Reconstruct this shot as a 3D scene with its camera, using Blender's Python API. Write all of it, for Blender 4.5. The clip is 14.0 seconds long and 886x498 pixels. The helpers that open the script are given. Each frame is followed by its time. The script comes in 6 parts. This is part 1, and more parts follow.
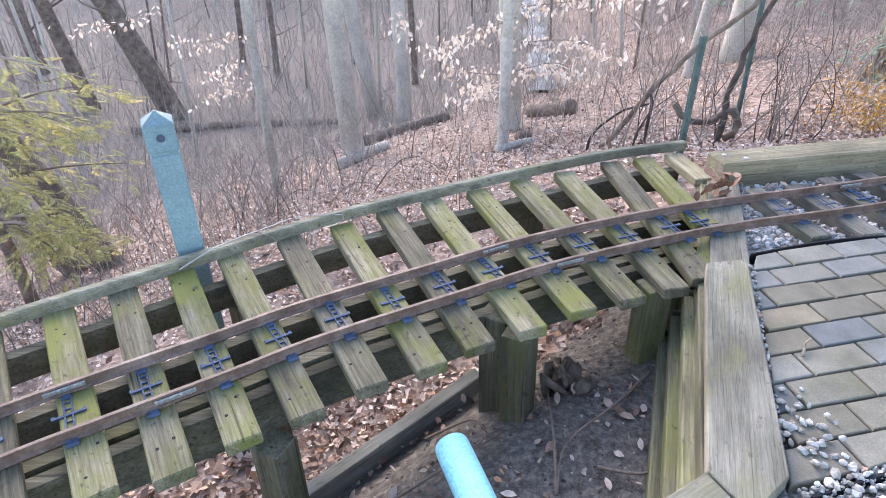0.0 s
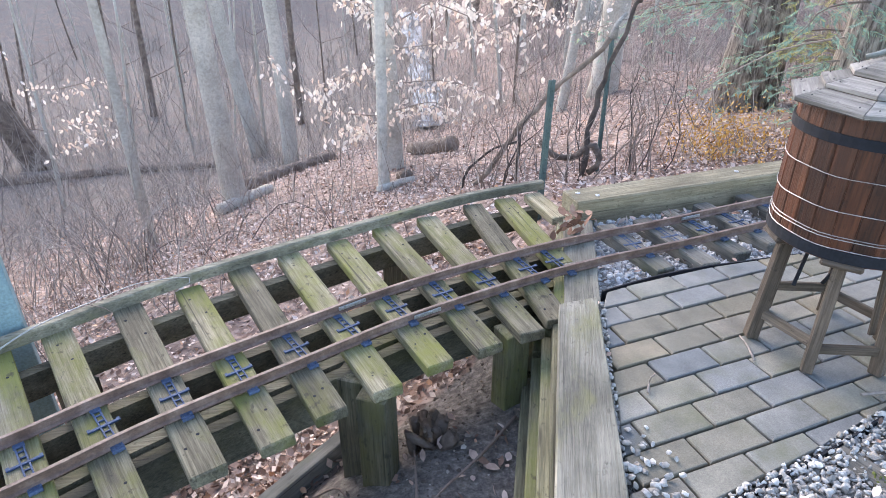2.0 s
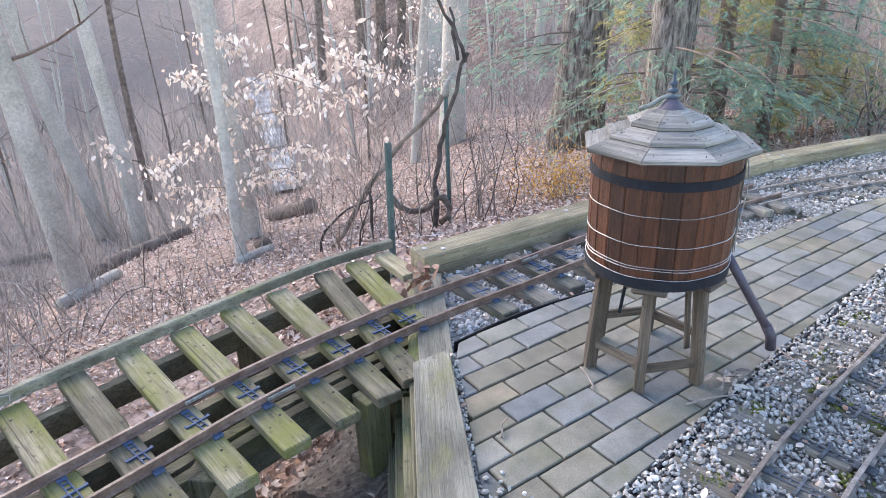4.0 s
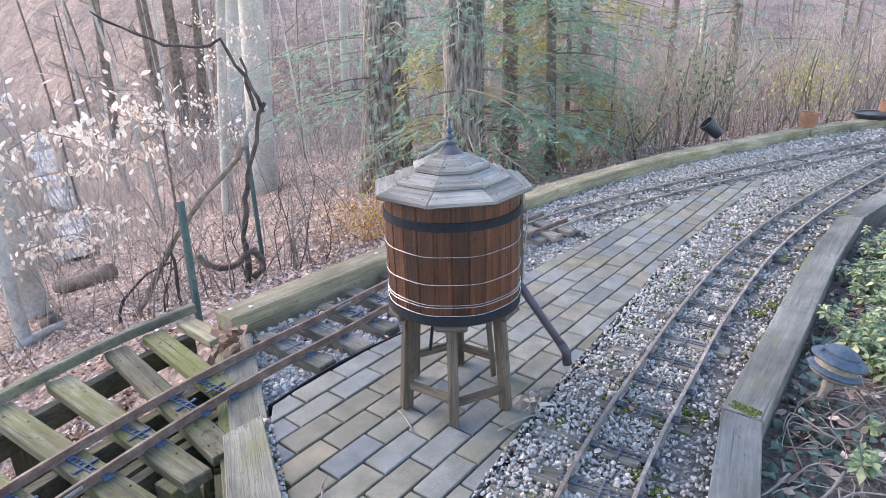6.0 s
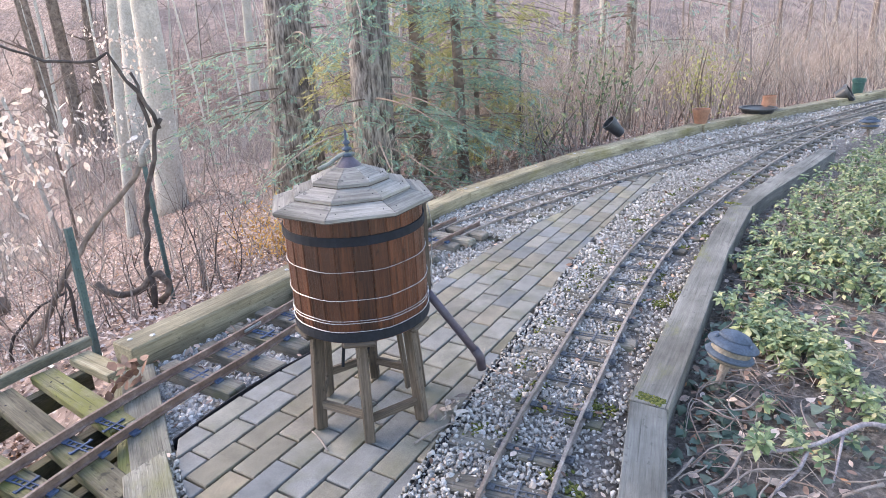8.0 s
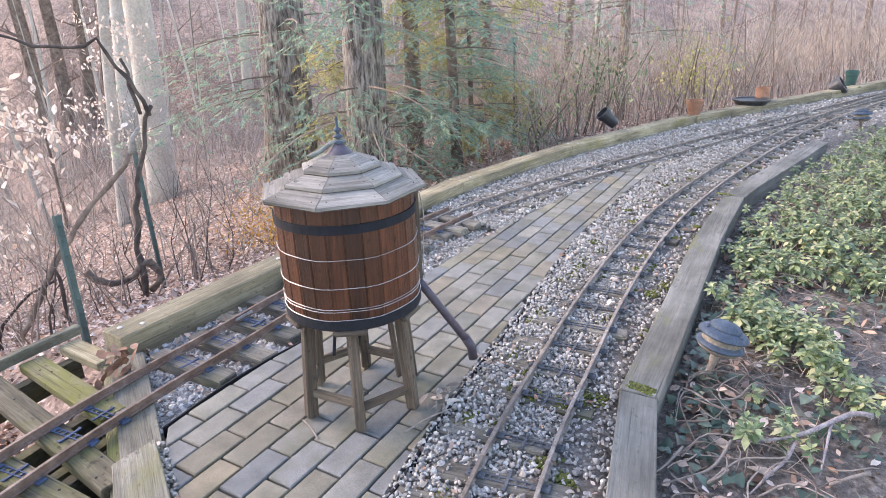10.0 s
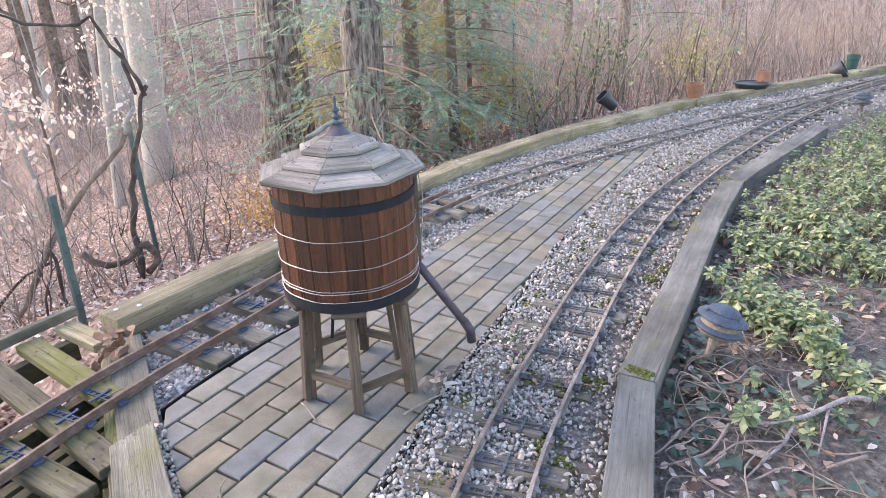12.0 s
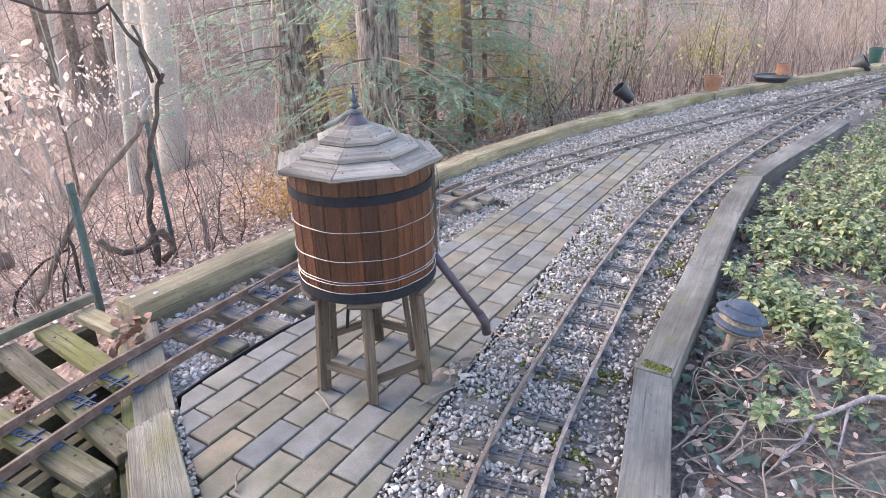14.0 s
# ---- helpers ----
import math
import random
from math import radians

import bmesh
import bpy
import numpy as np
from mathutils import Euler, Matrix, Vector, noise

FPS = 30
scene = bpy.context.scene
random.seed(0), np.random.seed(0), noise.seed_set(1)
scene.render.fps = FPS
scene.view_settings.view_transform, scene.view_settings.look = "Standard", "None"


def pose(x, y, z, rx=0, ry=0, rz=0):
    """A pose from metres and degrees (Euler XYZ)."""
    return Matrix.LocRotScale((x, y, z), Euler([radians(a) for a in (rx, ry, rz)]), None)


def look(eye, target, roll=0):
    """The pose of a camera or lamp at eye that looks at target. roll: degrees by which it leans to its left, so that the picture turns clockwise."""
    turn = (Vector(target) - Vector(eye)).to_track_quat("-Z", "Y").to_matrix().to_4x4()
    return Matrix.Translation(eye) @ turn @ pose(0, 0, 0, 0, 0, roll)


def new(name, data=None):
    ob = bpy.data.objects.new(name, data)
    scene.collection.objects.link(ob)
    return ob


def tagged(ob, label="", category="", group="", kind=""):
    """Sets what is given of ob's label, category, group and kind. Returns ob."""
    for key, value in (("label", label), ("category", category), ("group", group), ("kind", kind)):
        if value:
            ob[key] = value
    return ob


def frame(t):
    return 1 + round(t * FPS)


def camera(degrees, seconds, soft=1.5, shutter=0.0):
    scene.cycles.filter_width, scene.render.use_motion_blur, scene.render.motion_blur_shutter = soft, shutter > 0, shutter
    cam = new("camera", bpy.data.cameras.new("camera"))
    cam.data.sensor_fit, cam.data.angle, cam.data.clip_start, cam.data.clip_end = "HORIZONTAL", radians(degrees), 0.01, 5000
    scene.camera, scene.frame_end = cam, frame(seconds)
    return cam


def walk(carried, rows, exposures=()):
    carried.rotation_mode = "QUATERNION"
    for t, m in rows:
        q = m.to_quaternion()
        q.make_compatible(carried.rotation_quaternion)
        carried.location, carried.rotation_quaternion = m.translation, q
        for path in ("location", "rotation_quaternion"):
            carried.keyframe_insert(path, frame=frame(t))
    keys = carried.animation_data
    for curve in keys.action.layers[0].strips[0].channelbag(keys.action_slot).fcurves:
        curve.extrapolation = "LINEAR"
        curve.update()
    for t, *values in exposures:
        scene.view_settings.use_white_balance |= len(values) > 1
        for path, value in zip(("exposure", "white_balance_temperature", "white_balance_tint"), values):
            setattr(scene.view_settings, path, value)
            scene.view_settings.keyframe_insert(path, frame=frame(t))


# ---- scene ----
cam = camera(70.6, 14.0, 0.6)
METRES, EYE, TILT, LEAN, TURN = 0.56, 1.131, -30.95, 1.45, 0.0
ROWS = [
    (0.0, 0.0, 0.0, 0.0, 0.0, 0.0, -0.0),
    (0.5, -0.0046, 0.0338, 0.0248, -2.08, -0.03, 2.05),
    (1.0, 0.0123, 0.0535, 0.0388, -6.61, 0.04, 5.49),
    (1.5, 0.0958, 0.07, 0.0548, -8.47, 0.67, 6.6),
    (2.0, 0.289, 0.0791, 0.1088, -8.89, 2.8, 3.93),
    (2.5, 0.42, 0.0763, 0.152, -9.27, 3.58, 4.04),
    (3.0, 0.4142, 0.0468, 0.1618, -11.56, 4.81, 6.64),
    (3.5, 0.4317, 0.0028, 0.1591, -15.47, 5.72, 9.57),
    (6.0, 0.6099, -0.1096, 0.166, -35.12, 5.36, 19.98),
    (6.5, 0.6417, -0.1197, 0.1648, -37.91, 4.5, 21.08),
    (7.0, 0.6743, -0.1313, 0.1615, -39.54, 4.05, 22.51),
    (7.5, 0.707, -0.1459, 0.1562, -41.54, 3.32, 23.78),
    (8.0, 0.7164, -0.1518, 0.1553, -42.3, 3.22, 23.99),
    (10.5, 0.7305, -0.1422, 0.1388, -43.08, 1.75, 23.71),
    (11.0, 0.7298, -0.1312, 0.1382, -43.2, 1.38, 23.67),
    (11.5, 0.7367, -0.1257, 0.1406, -43.29, 0.66, 23.63),
    (12.0, 0.7406, -0.1192, 0.144, -43.24, 0.45, 23.52),
    (12.5, 0.7364, -0.1058, 0.1486, -43.03, 0.27, 23.26),
    (13.0, 0.7316, -0.0979, 0.1547, -42.42, 0.34, 22.91),
    (13.5, 0.7294, -0.0919, 0.1538, -42.18, 0.26, 22.78),
    (14.0, 0.7331, -0.0876, 0.1551, -42.1, 0.13, 22.78),
]
walk(cam, [(t, pose(0, 0, EYE, TILT, LEAN, TURN) @ pose(METRES * x, METRES * y, METRES * z, 90 + pitch, roll, yaw)) for t, x, y, z, yaw, pitch, roll in ROWS], [(0.0, 2.30, 6900, 18), (3.5, 2.16, 6850, 17), (6.0, 2.15, 6900, 18), (8.0, 2.23, 7200, 20), (10.5, 2.23, 7550, 23), (14.0, 2.23, 7600, 24)])

# ---- light ----
world = bpy.data.worlds.new("sky")
scene.world = world
world.use_nodes = True
_nt = world.node_tree
_bg = _nt.nodes["Background"]
_sky = _nt.nodes.new("ShaderNodeTexSky")
_sky.sky_type = "NISHITA"
_sky.sun_disc = False
_sky.sun_elevation = radians(28)
_sky.sun_rotation = radians(339)
_sky.air_density = 1.0
_sky.dust_density = 1.0
_nt.links.new(_sky.outputs["Color"], _bg.inputs["Color"])
_bg.inputs["Strength"].default_value = 0.15
sun_data = bpy.data.lights.new("sun", "SUN")
sun_data.energy = 0.75
sun_data.angle = radians(35)
sun_data.color = (1.0, 0.92, 0.84)
sun = new("sun", sun_data)
sun.matrix_world = look((-3, 8, 5.0), (0, 0, 0))


# ---- materials ----
def ramp(nt, fac, stops):
    n = nt.nodes.new("ShaderNodeValToRGB")
    els = n.color_ramp.elements
    while len(els) < len(stops):
        els.new(0.5)
    for e, (p, c) in zip(els, stops):
        e.position, e.color = p, (*c, 1)
    nt.links.new(fac, n.inputs["Fac"])
    return n.outputs["Color"]


def tex(nt, kind, vec, scale, stretch=(1, 1, 1), detail=6.0, rough=0.6):
    m = nt.nodes.new("ShaderNodeMapping")
    m.inputs["Scale"].default_value = stretch
    nt.links.new(vec, m.inputs["Vector"])
    n = nt.nodes.new("ShaderNodeTex" + kind)
    n.inputs["Scale"].default_value = scale
    if kind == "Noise":
        n.inputs["Detail"].default_value = detail
        n.inputs["Roughness"].default_value = rough
    nt.links.new(m.outputs["Vector"], n.inputs["Vector"])
    return n


def mixc(nt, fac, a, b, mode="MIX"):
    n = nt.nodes.new("ShaderNodeMix")
    n.data_type, n.blend_type = "RGBA", mode
    for sock, v in ((n.inputs[0], fac), (n.inputs[6], a), (n.inputs[7], b)):
        if isinstance(v, (int, float)):
            sock.default_value = v
        elif isinstance(v, tuple):
            sock.default_value = (*v, 1)
        else:
            nt.links.new(v, sock)
    return n.outputs[2]


def math_node(nt, op, a, b):
    n = nt.nodes.new("ShaderNodeMath")
    n.operation = op
    for sock, v in ((n.inputs[0], a), (n.inputs[1], b)):
        if isinstance(v, (int, float)):
            sock.default_value = v
        else:
            nt.links.new(v, sock)
    return n.outputs[0]


def begin(name, rough=0.8, metal=0.0):
    m = bpy.data.materials.new(name)
    m.use_nodes = True
    nt = m.node_tree
    b = nt.nodes["Principled BSDF"]
    b.inputs["Roughness"].default_value = rough
    b.inputs["Metallic"].default_value = metal
    co = nt.nodes.new("ShaderNodeTexCoord")
    return m, nt, b, co.outputs["Object"]


def finish(nt, b, colour, height=None, dist=0.002, strength=0.6, value=None):
    if value is not None:
        colour = mixc(nt, 1.0, colour, value, "MULTIPLY")
    nt.links.new(colour, b.inputs["Base Color"])
    if height is not None:
        bump = nt.nodes.new("ShaderNodeBump")
        bump.inputs["Distance"].default_value = dist
        bump.inputs["Strength"].default_value = strength
        nt.links.new(height, bump.inputs["Height"])
        nt.links.new(bump.outputs["Normal"], b.inputs["Normal"])


def piece_value(nt, low, high, island=False):
    """A grey value that differs from piece to piece."""
    if island:
        n = nt.nodes.new("ShaderNodeNewGeometry")
        out = n.outputs["Random Per Island"]
    else:
        n = nt.nodes.new("ShaderNodeObjectInfo")
        out = n.outputs["Random"]
    return ramp(nt, out, [(0, (low,) * 3), (1, (high,) * 3)]), out


def shifted(nt, vec):
    """Object coordinates moved by a random amount per object, so that no two pieces share a grain."""
    n = nt.nodes.new("ShaderNodeObjectInfo")
    s = nt.nodes.new("ShaderNodeVectorMath")
    s.operation = "SCALE"
    s.inputs[0].default_value = (17.0, 9.0, 5.0)
    nt.links.new(n.outputs["Random"], s.inputs["Scale"])
    a = nt.nodes.new("ShaderNodeVectorMath")
    nt.links.new(vec, a.inputs[0])
    nt.links.new(s.outputs[0], a.inputs[1])
    return a.outputs[0]


def wood(name, dark, mid, light, moss=None, moss_amount=0.5, rough=0.85, low=0.8, high=1.15):
    """Weathered timber, its grain along the local x axis, with patches of algae that differ from piece to piece."""
    m, nt, b, co = begin(name, rough)
    v = shifted(nt, co)
    grain = tex(nt, "Noise", v, 30, (0.06, 1, 1), 8, 0.72)
    fine = tex(nt, "Noise", v, 170, (0.04, 1, 1), 4, 0.7)
    blot = tex(nt, "Noise", v, 7, (0.5, 1, 1), 7, 0.65)
    wear = tex(nt, "Noise", v, 3.5, (0.6, 1, 1), 6, 0.6)
    c = ramp(nt, grain.outputs["Fac"], [(0.3, dark), (0.5, mid), (0.7, light)])
    c = mixc(nt, 0.4, c, ramp(nt, fine.outputs["Fac"], [(0.35, dark), (0.65, light)]))
    c = mixc(nt, 1.0, c, ramp(nt, wear.outputs["Fac"], [(0.32, (0.46, 0.46, 0.43)), (0.66, (1.42, 1.4, 1.35))]), "MULTIPLY")
    val, rnd = piece_value(nt, low, high)
    if moss:
        f = math_node(nt, "ADD", blot.outputs["Fac"], math_node(nt, "MULTIPLY", math_node(nt, "SUBTRACT", rnd, 0.5), 0.13))
        k = ramp(nt, f, [(0.66 - 0.35 * moss_amount, (0, 0, 0)), (0.84 - 0.3 * moss_amount, (1, 1, 1))])
        c = mixc(nt, math_node(nt, "MULTIPLY", k, 0.85), c, moss)
    spot = tex(nt, "Noise", v, 48, (0.6, 1, 1), 4)
    c = mixc(nt, ramp(nt, spot.outputs["Fac"], [(0.60, (0, 0, 0)), (0.70, (0.75, 0.75, 0.75))]), c, dark)
    crack = tex(nt, "Noise", v, 75, (0.02, 1, 1), 3, 0.5)
    c = mixc(nt, ramp(nt, crack.outputs["Fac"], [(0.29, (0.7, 0.7, 0.7)), (0.345, (0, 0, 0))]), c, tuple(0.4 * q for q in dark))
    knot = tex(nt, "Voronoi", v, 5.5, (0.35, 1, 1))
    c = mixc(nt, ramp(nt, knot.outputs["Distance"], [(0.05, (0.85, 0.85, 0.85)), (0.10, (0, 0, 0))]), c, dark)
    h = math_node(nt, "ADD", grain.outputs["Fac"], math_node(nt, "MULTIPLY", fine.outputs["Fac"], 0.6))
    finish(nt, b, c, h, 0.005, 0.9, val)
    return m


def speckled(name, colours, scale, rough=0.85, bump=0.002, low=0.85, high=1.12, metal=0.0, island=False, fine=120):
    m, nt, b, co = begin(name, rough, metal)
    v = shifted(nt, co)
    a = tex(nt, "Noise", v, scale, detail=7)
    f = tex(nt, "Noise", v, fine, detail=4)
    n = len(colours)
    c = ramp(nt, a.outputs["Fac"], [(0.3 + 0.4 * i / max(1, n - 1), q) for i, q in enumerate(colours)])
    g = ramp(nt, f.outputs["Fac"], [(0.3, (0.75,) * 3), (0.7, (1.2,) * 3)])
    c = mixc(nt, 1.0, c, g, "MULTIPLY")
    val, _ = piece_value(nt, low, high, island)
    finish(nt, b, c, math_node(nt, "ADD", a.outputs["Fac"], f.outputs["Fac"]), bump, 0.6, val)
    return m


def varied(name, stops, rough=0.8, scale=60, island=True, translucent=0.0):
    """A colour picked piece by piece out of stops, with some mottling."""
    m, nt, b, co = begin(name, rough)
    _, rnd = piece_value(nt, 0, 1, island)
    c = ramp(nt, rnd, stops)
    f = tex(nt, "Noise", co, scale, detail=5)
    c = mixc(nt, 1.0, c, ramp(nt, f.outputs["Fac"], [(0.3, (0.7,) * 3), (0.7, (1.2,) * 3)]), "MULTIPLY")
    finish(nt, b, c, f.outputs["Fac"], 0.002, 0.4)
    if translucent:
        b.inputs["Subsurface Weight"].default_value = 0.0
        tr = nt.nodes.new("ShaderNodeBsdfTranslucent")
        nt.links.new(c, tr.inputs["Color"])
        mx = nt.nodes.new("ShaderNodeMixShader")
        mx.inputs[0].default_value = translucent
        out = nt.nodes["Material Output"]
        nt.links.new(b.outputs[0], mx.inputs[1])
        nt.links.new(tr.outputs[0], mx.inputs[2])
        nt.links.new(mx.outputs[0], out.inputs["Surface"])
    return m


M_TIE = wood("mossy timber", (0.03, 0.026, 0.015), (0.135, 0.12, 0.075), (0.34, 0.31, 0.225), (0.125, 0.132, 0.022), 0.62, low=0.65, high=1.25)
M_BEAM = wood("dark algae timber", (0.025, 0.023, 0.014), (0.10, 0.092, 0.06), (0.22, 0.205, 0.15), (0.085, 0.08, 0.022), 0.5)
M_WALL = wood("green streaked wall timber", (0.05, 0.047, 0.03), (0.16, 0.155, 0.095), (0.29, 0.28, 0.19), (0.125, 0.14, 0.035), 0.55)
M_BOARD = wood("grey weathered board", (0.08, 0.075, 0.06), (0.20, 0.19, 0.155), (0.335, 0.32, 0.27), (0.15, 0.145, 0.06), 0.35)
M_EDGE = wood("grey edging board", (0.10, 0.099, 0.09), (0.17, 0.168, 0.154), (0.245, 0.243, 0.225), (0.145, 0.152, 0.035), 0.12, low=0.95, high=1.06)
M_SLEEPER = wood("dark grey sunken tie", (0.05, 0.046, 0.039), (0.15, 0.141, 0.122), (0.26, 0.248, 0.22), (0.10, 0.105, 0.035), 0.25)
M_GUARD = wood("grey green guard rail", (0.08, 0.075, 0.055), (0.20, 0.192, 0.145), (0.34, 0.325, 0.26), (0.15, 0.155, 0.06), 0.3, low=0.95, high=1.05)
M_LOG = wood("pale treated timber", (0.11, 0.09, 0.05), (0.30, 0.255, 0.165), (0.47, 0.42, 0.30), (0.19, 0.165, 0.06), 0.35)
M_STAVE = wood("stained cedar stave", (0.018, 0.007, 0.0045), (0.068, 0.022, 0.0105), (0.15, 0.054, 0.025), None, 0, 0.42, 0.5, 1.6)
M_LEG = wood("weathered tower leg", (0.024, 0.018, 0.014), (0.082, 0.062, 0.046), (0.17, 0.135, 0.105), None)
M_ROOF = wood("silver grey roof board", (0.10, 0.095, 0.09), (0.25, 0.24, 0.225), (0.42, 0.405, 0.38), (0.17, 0.17, 0.12), 0.25)
M_RAIL = speckled("rusty brown rail", [(0.085, 0.05, 0.038), (0.155, 0.10, 0.078), (0.24, 0.175, 0.145)], 18, 0.6, 0.0008)
M_RAILOLD = speckled("dull brown grey rail", [(0.13, 0.10, 0.08), (0.23, 0.19, 0.16), (0.36, 0.32, 0.285)], 18, 0.6, 0.0008)
M_PLATEOLD = speckled("dusty dark plastic", [(0.05, 0.06, 0.072), (0.115, 0.125, 0.14)], 30, 0.85, 0.0005)
M_PLATE = speckled("blue grey plastic", [(0.03, 0.052, 0.10), (0.06, 0.095, 0.165)], 30, 0.8, 0.0005)
M_STEEL = speckled("galvanised steel", [(0.4, 0.4, 0.4), (0.6, 0.6, 0.6)], 60, 0.4, 0.0003, metal=0.8)
M_BAND = speckled("dark painted band", [(0.004, 0.005, 0.008), (0.011, 0.014, 0.021)], 25, 0.9, 0.0005)
M_WIRE = speckled("thin galvanised wire", [(0.35, 0.34, 0.33), (0.5, 0.5, 0.5)], 60, 0.45, 0.0003, metal=0.6)
M_SPOUT = speckled("purple grey downpipe", [(0.055, 0.045, 0.06), (0.10, 0.085, 0.11)], 12, 0.5, 0.0005)
M_PVC = speckled("cyan plastic pipe", [(0.25, 0.68, 0.80), (0.36, 0.80, 0.90)], 6, 0.35, 0.0003)
M_TEAL = speckled("teal painted post", [(0.12, 0.21, 0.235), (0.19, 0.29, 0.315)], 9, 0.55, 0.0006)
M_GREEN = speckled("green steel post", [(0.035, 0.07, 0.068), (0.07, 0.115, 0.11)], 14, 0.5, 0.0006)
M_HOSE = speckled("dull grey green rubber hose", [(0.13, 0.15, 0.14), (0.24, 0.26, 0.24)], 40, 0.6, 0.0006)
M_LAMP = speckled("dark blue grey lamp metal", [(0.03, 0.05, 0.08), (0.07, 0.10, 0.14)], 25, 0.7, 0.0006)
M_LENS = speckled("dirty lamp lens", [(0.12, 0.10, 0.075), (0.23, 0.20, 0.16)], 40, 0.6, 0.001)
M_TERRA = speckled("terracotta", [(0.24, 0.11, 0.065), (0.36, 0.19, 0.12)], 14, 0.8, 0.001)
M_POT = speckled("dark plastic pot", [(0.02, 0.022, 0.024), (0.05, 0.055, 0.06)], 14, 0.45, 0.0005)
M_POTGREEN = speckled("dark green plastic pot", [(0.015, 0.06, 0.055), (0.03, 0.10, 0.09)], 14, 0.45, 0.0005)
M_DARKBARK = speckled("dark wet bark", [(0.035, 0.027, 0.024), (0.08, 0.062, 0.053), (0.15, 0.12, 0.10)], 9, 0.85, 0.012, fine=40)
M_BEECH = speckled("smooth grey beech bark", [(0.36, 0.33, 0.28), (0.45, 0.415, 0.355), (0.54, 0.50, 0.435)], 2.2, 0.85, 0.006, fine=26)
M_BARK = speckled("brown bark", [(0.09, 0.065, 0.052), (0.19, 0.145, 0.115), (0.30, 0.24, 0.19)], 7, 0.95, 0.03, fine=30)
M_BRUSH = varied("dry brush stem", [(0, (0.13, 0.105, 0.092)), (0.35, (0.31, 0.26, 0.225)), (0.75, (0.56, 0.485, 0.41)), (1, (0.20, 0.175, 0.165))], 0.9)
M_THICKET = varied("reddish tan thicket twig", [(0, (0.24, 0.165, 0.13)), (0.35, (0.50, 0.37, 0.29)), (0.7, (0.72, 0.57, 0.46)), (1, (0.82, 0.70, 0.58))], 0.9)
M_TWIG = varied("bare twig", [(0, (0.14, 0.10, 0.08)), (0.5, (0.26, 0.20, 0.165)), (1, (0.38, 0.31, 0.26))], 0.9)
M_GRAVEL = varied("grey crushed stone", [(0, (0.22, 0.205, 0.18)), (0.25, (0.32, 0.305, 0.28)), (0.6, (0.42, 0.405, 0.375)), (0.88, (0.53, 0.515, 0.485)), (0.95, (0.66, 0.64, 0.60)), (1, (0.32, 0.25, 0.18))], 0.85, 90)
M_GRAVELPALE = varied("pale crushed stone", [(0, (0.25, 0.245, 0.24)), (0.35, (0.42, 0.415, 0.41)), (0.7, (0.60, 0.59, 0.57)), (0.95, (0.74, 0.72, 0.69)), (1, (0.44, 0.36, 0.28))], 0.85, 90)
M_LITTER = varied("fallen leaf", [(0, (0.12, 0.065, 0.045)), (0.25, (0.30, 0.185, 0.135)), (0.6, (0.50, 0.365, 0.295)), (0.88, (0.76, 0.65, 0.57)), (1, (0.50, 0.24, 0.11))], 0.8, 40)
M_PALELEAF = varied("pale beech leaf", [(0, (0.66, 0.50, 0.40)), (0.5, (0.82, 0.71, 0.61)), (1, (0.92, 0.86, 0.78))], 0.7, 40, translucent=0.4)
M_NEEDLE = varied("hemlock spray", [(0, (0.16, 0.29, 0.235)), (0.45, (0.27, 0.43, 0.34)), (0.8, (0.38, 0.52, 0.37)), (1, (0.56, 0.55, 0.27))], 0.7, 30, translucent=0.55)
# yellow green leaf and needle colour with sunlight on the sprays mixed in
M_YELLOW = varied("yellow green spray", [(0, (0.30, 0.31, 0.12)), (0.6, (0.52, 0.48, 0.19)), (1, (0.72, 0.64, 0.32))], 0.7, 30, translucent=0.45)
M_PACHY = varied("groundcover leaf", [(0, (0.065, 0.115, 0.05)), (0.35, (0.16, 0.225, 0.105)), (0.7, (0.29, 0.36, 0.18)), (0.88, (0.42, 0.44, 0.20)), (1, (0.58, 0.53, 0.31))], 0.42, 50, translucent=0.15)


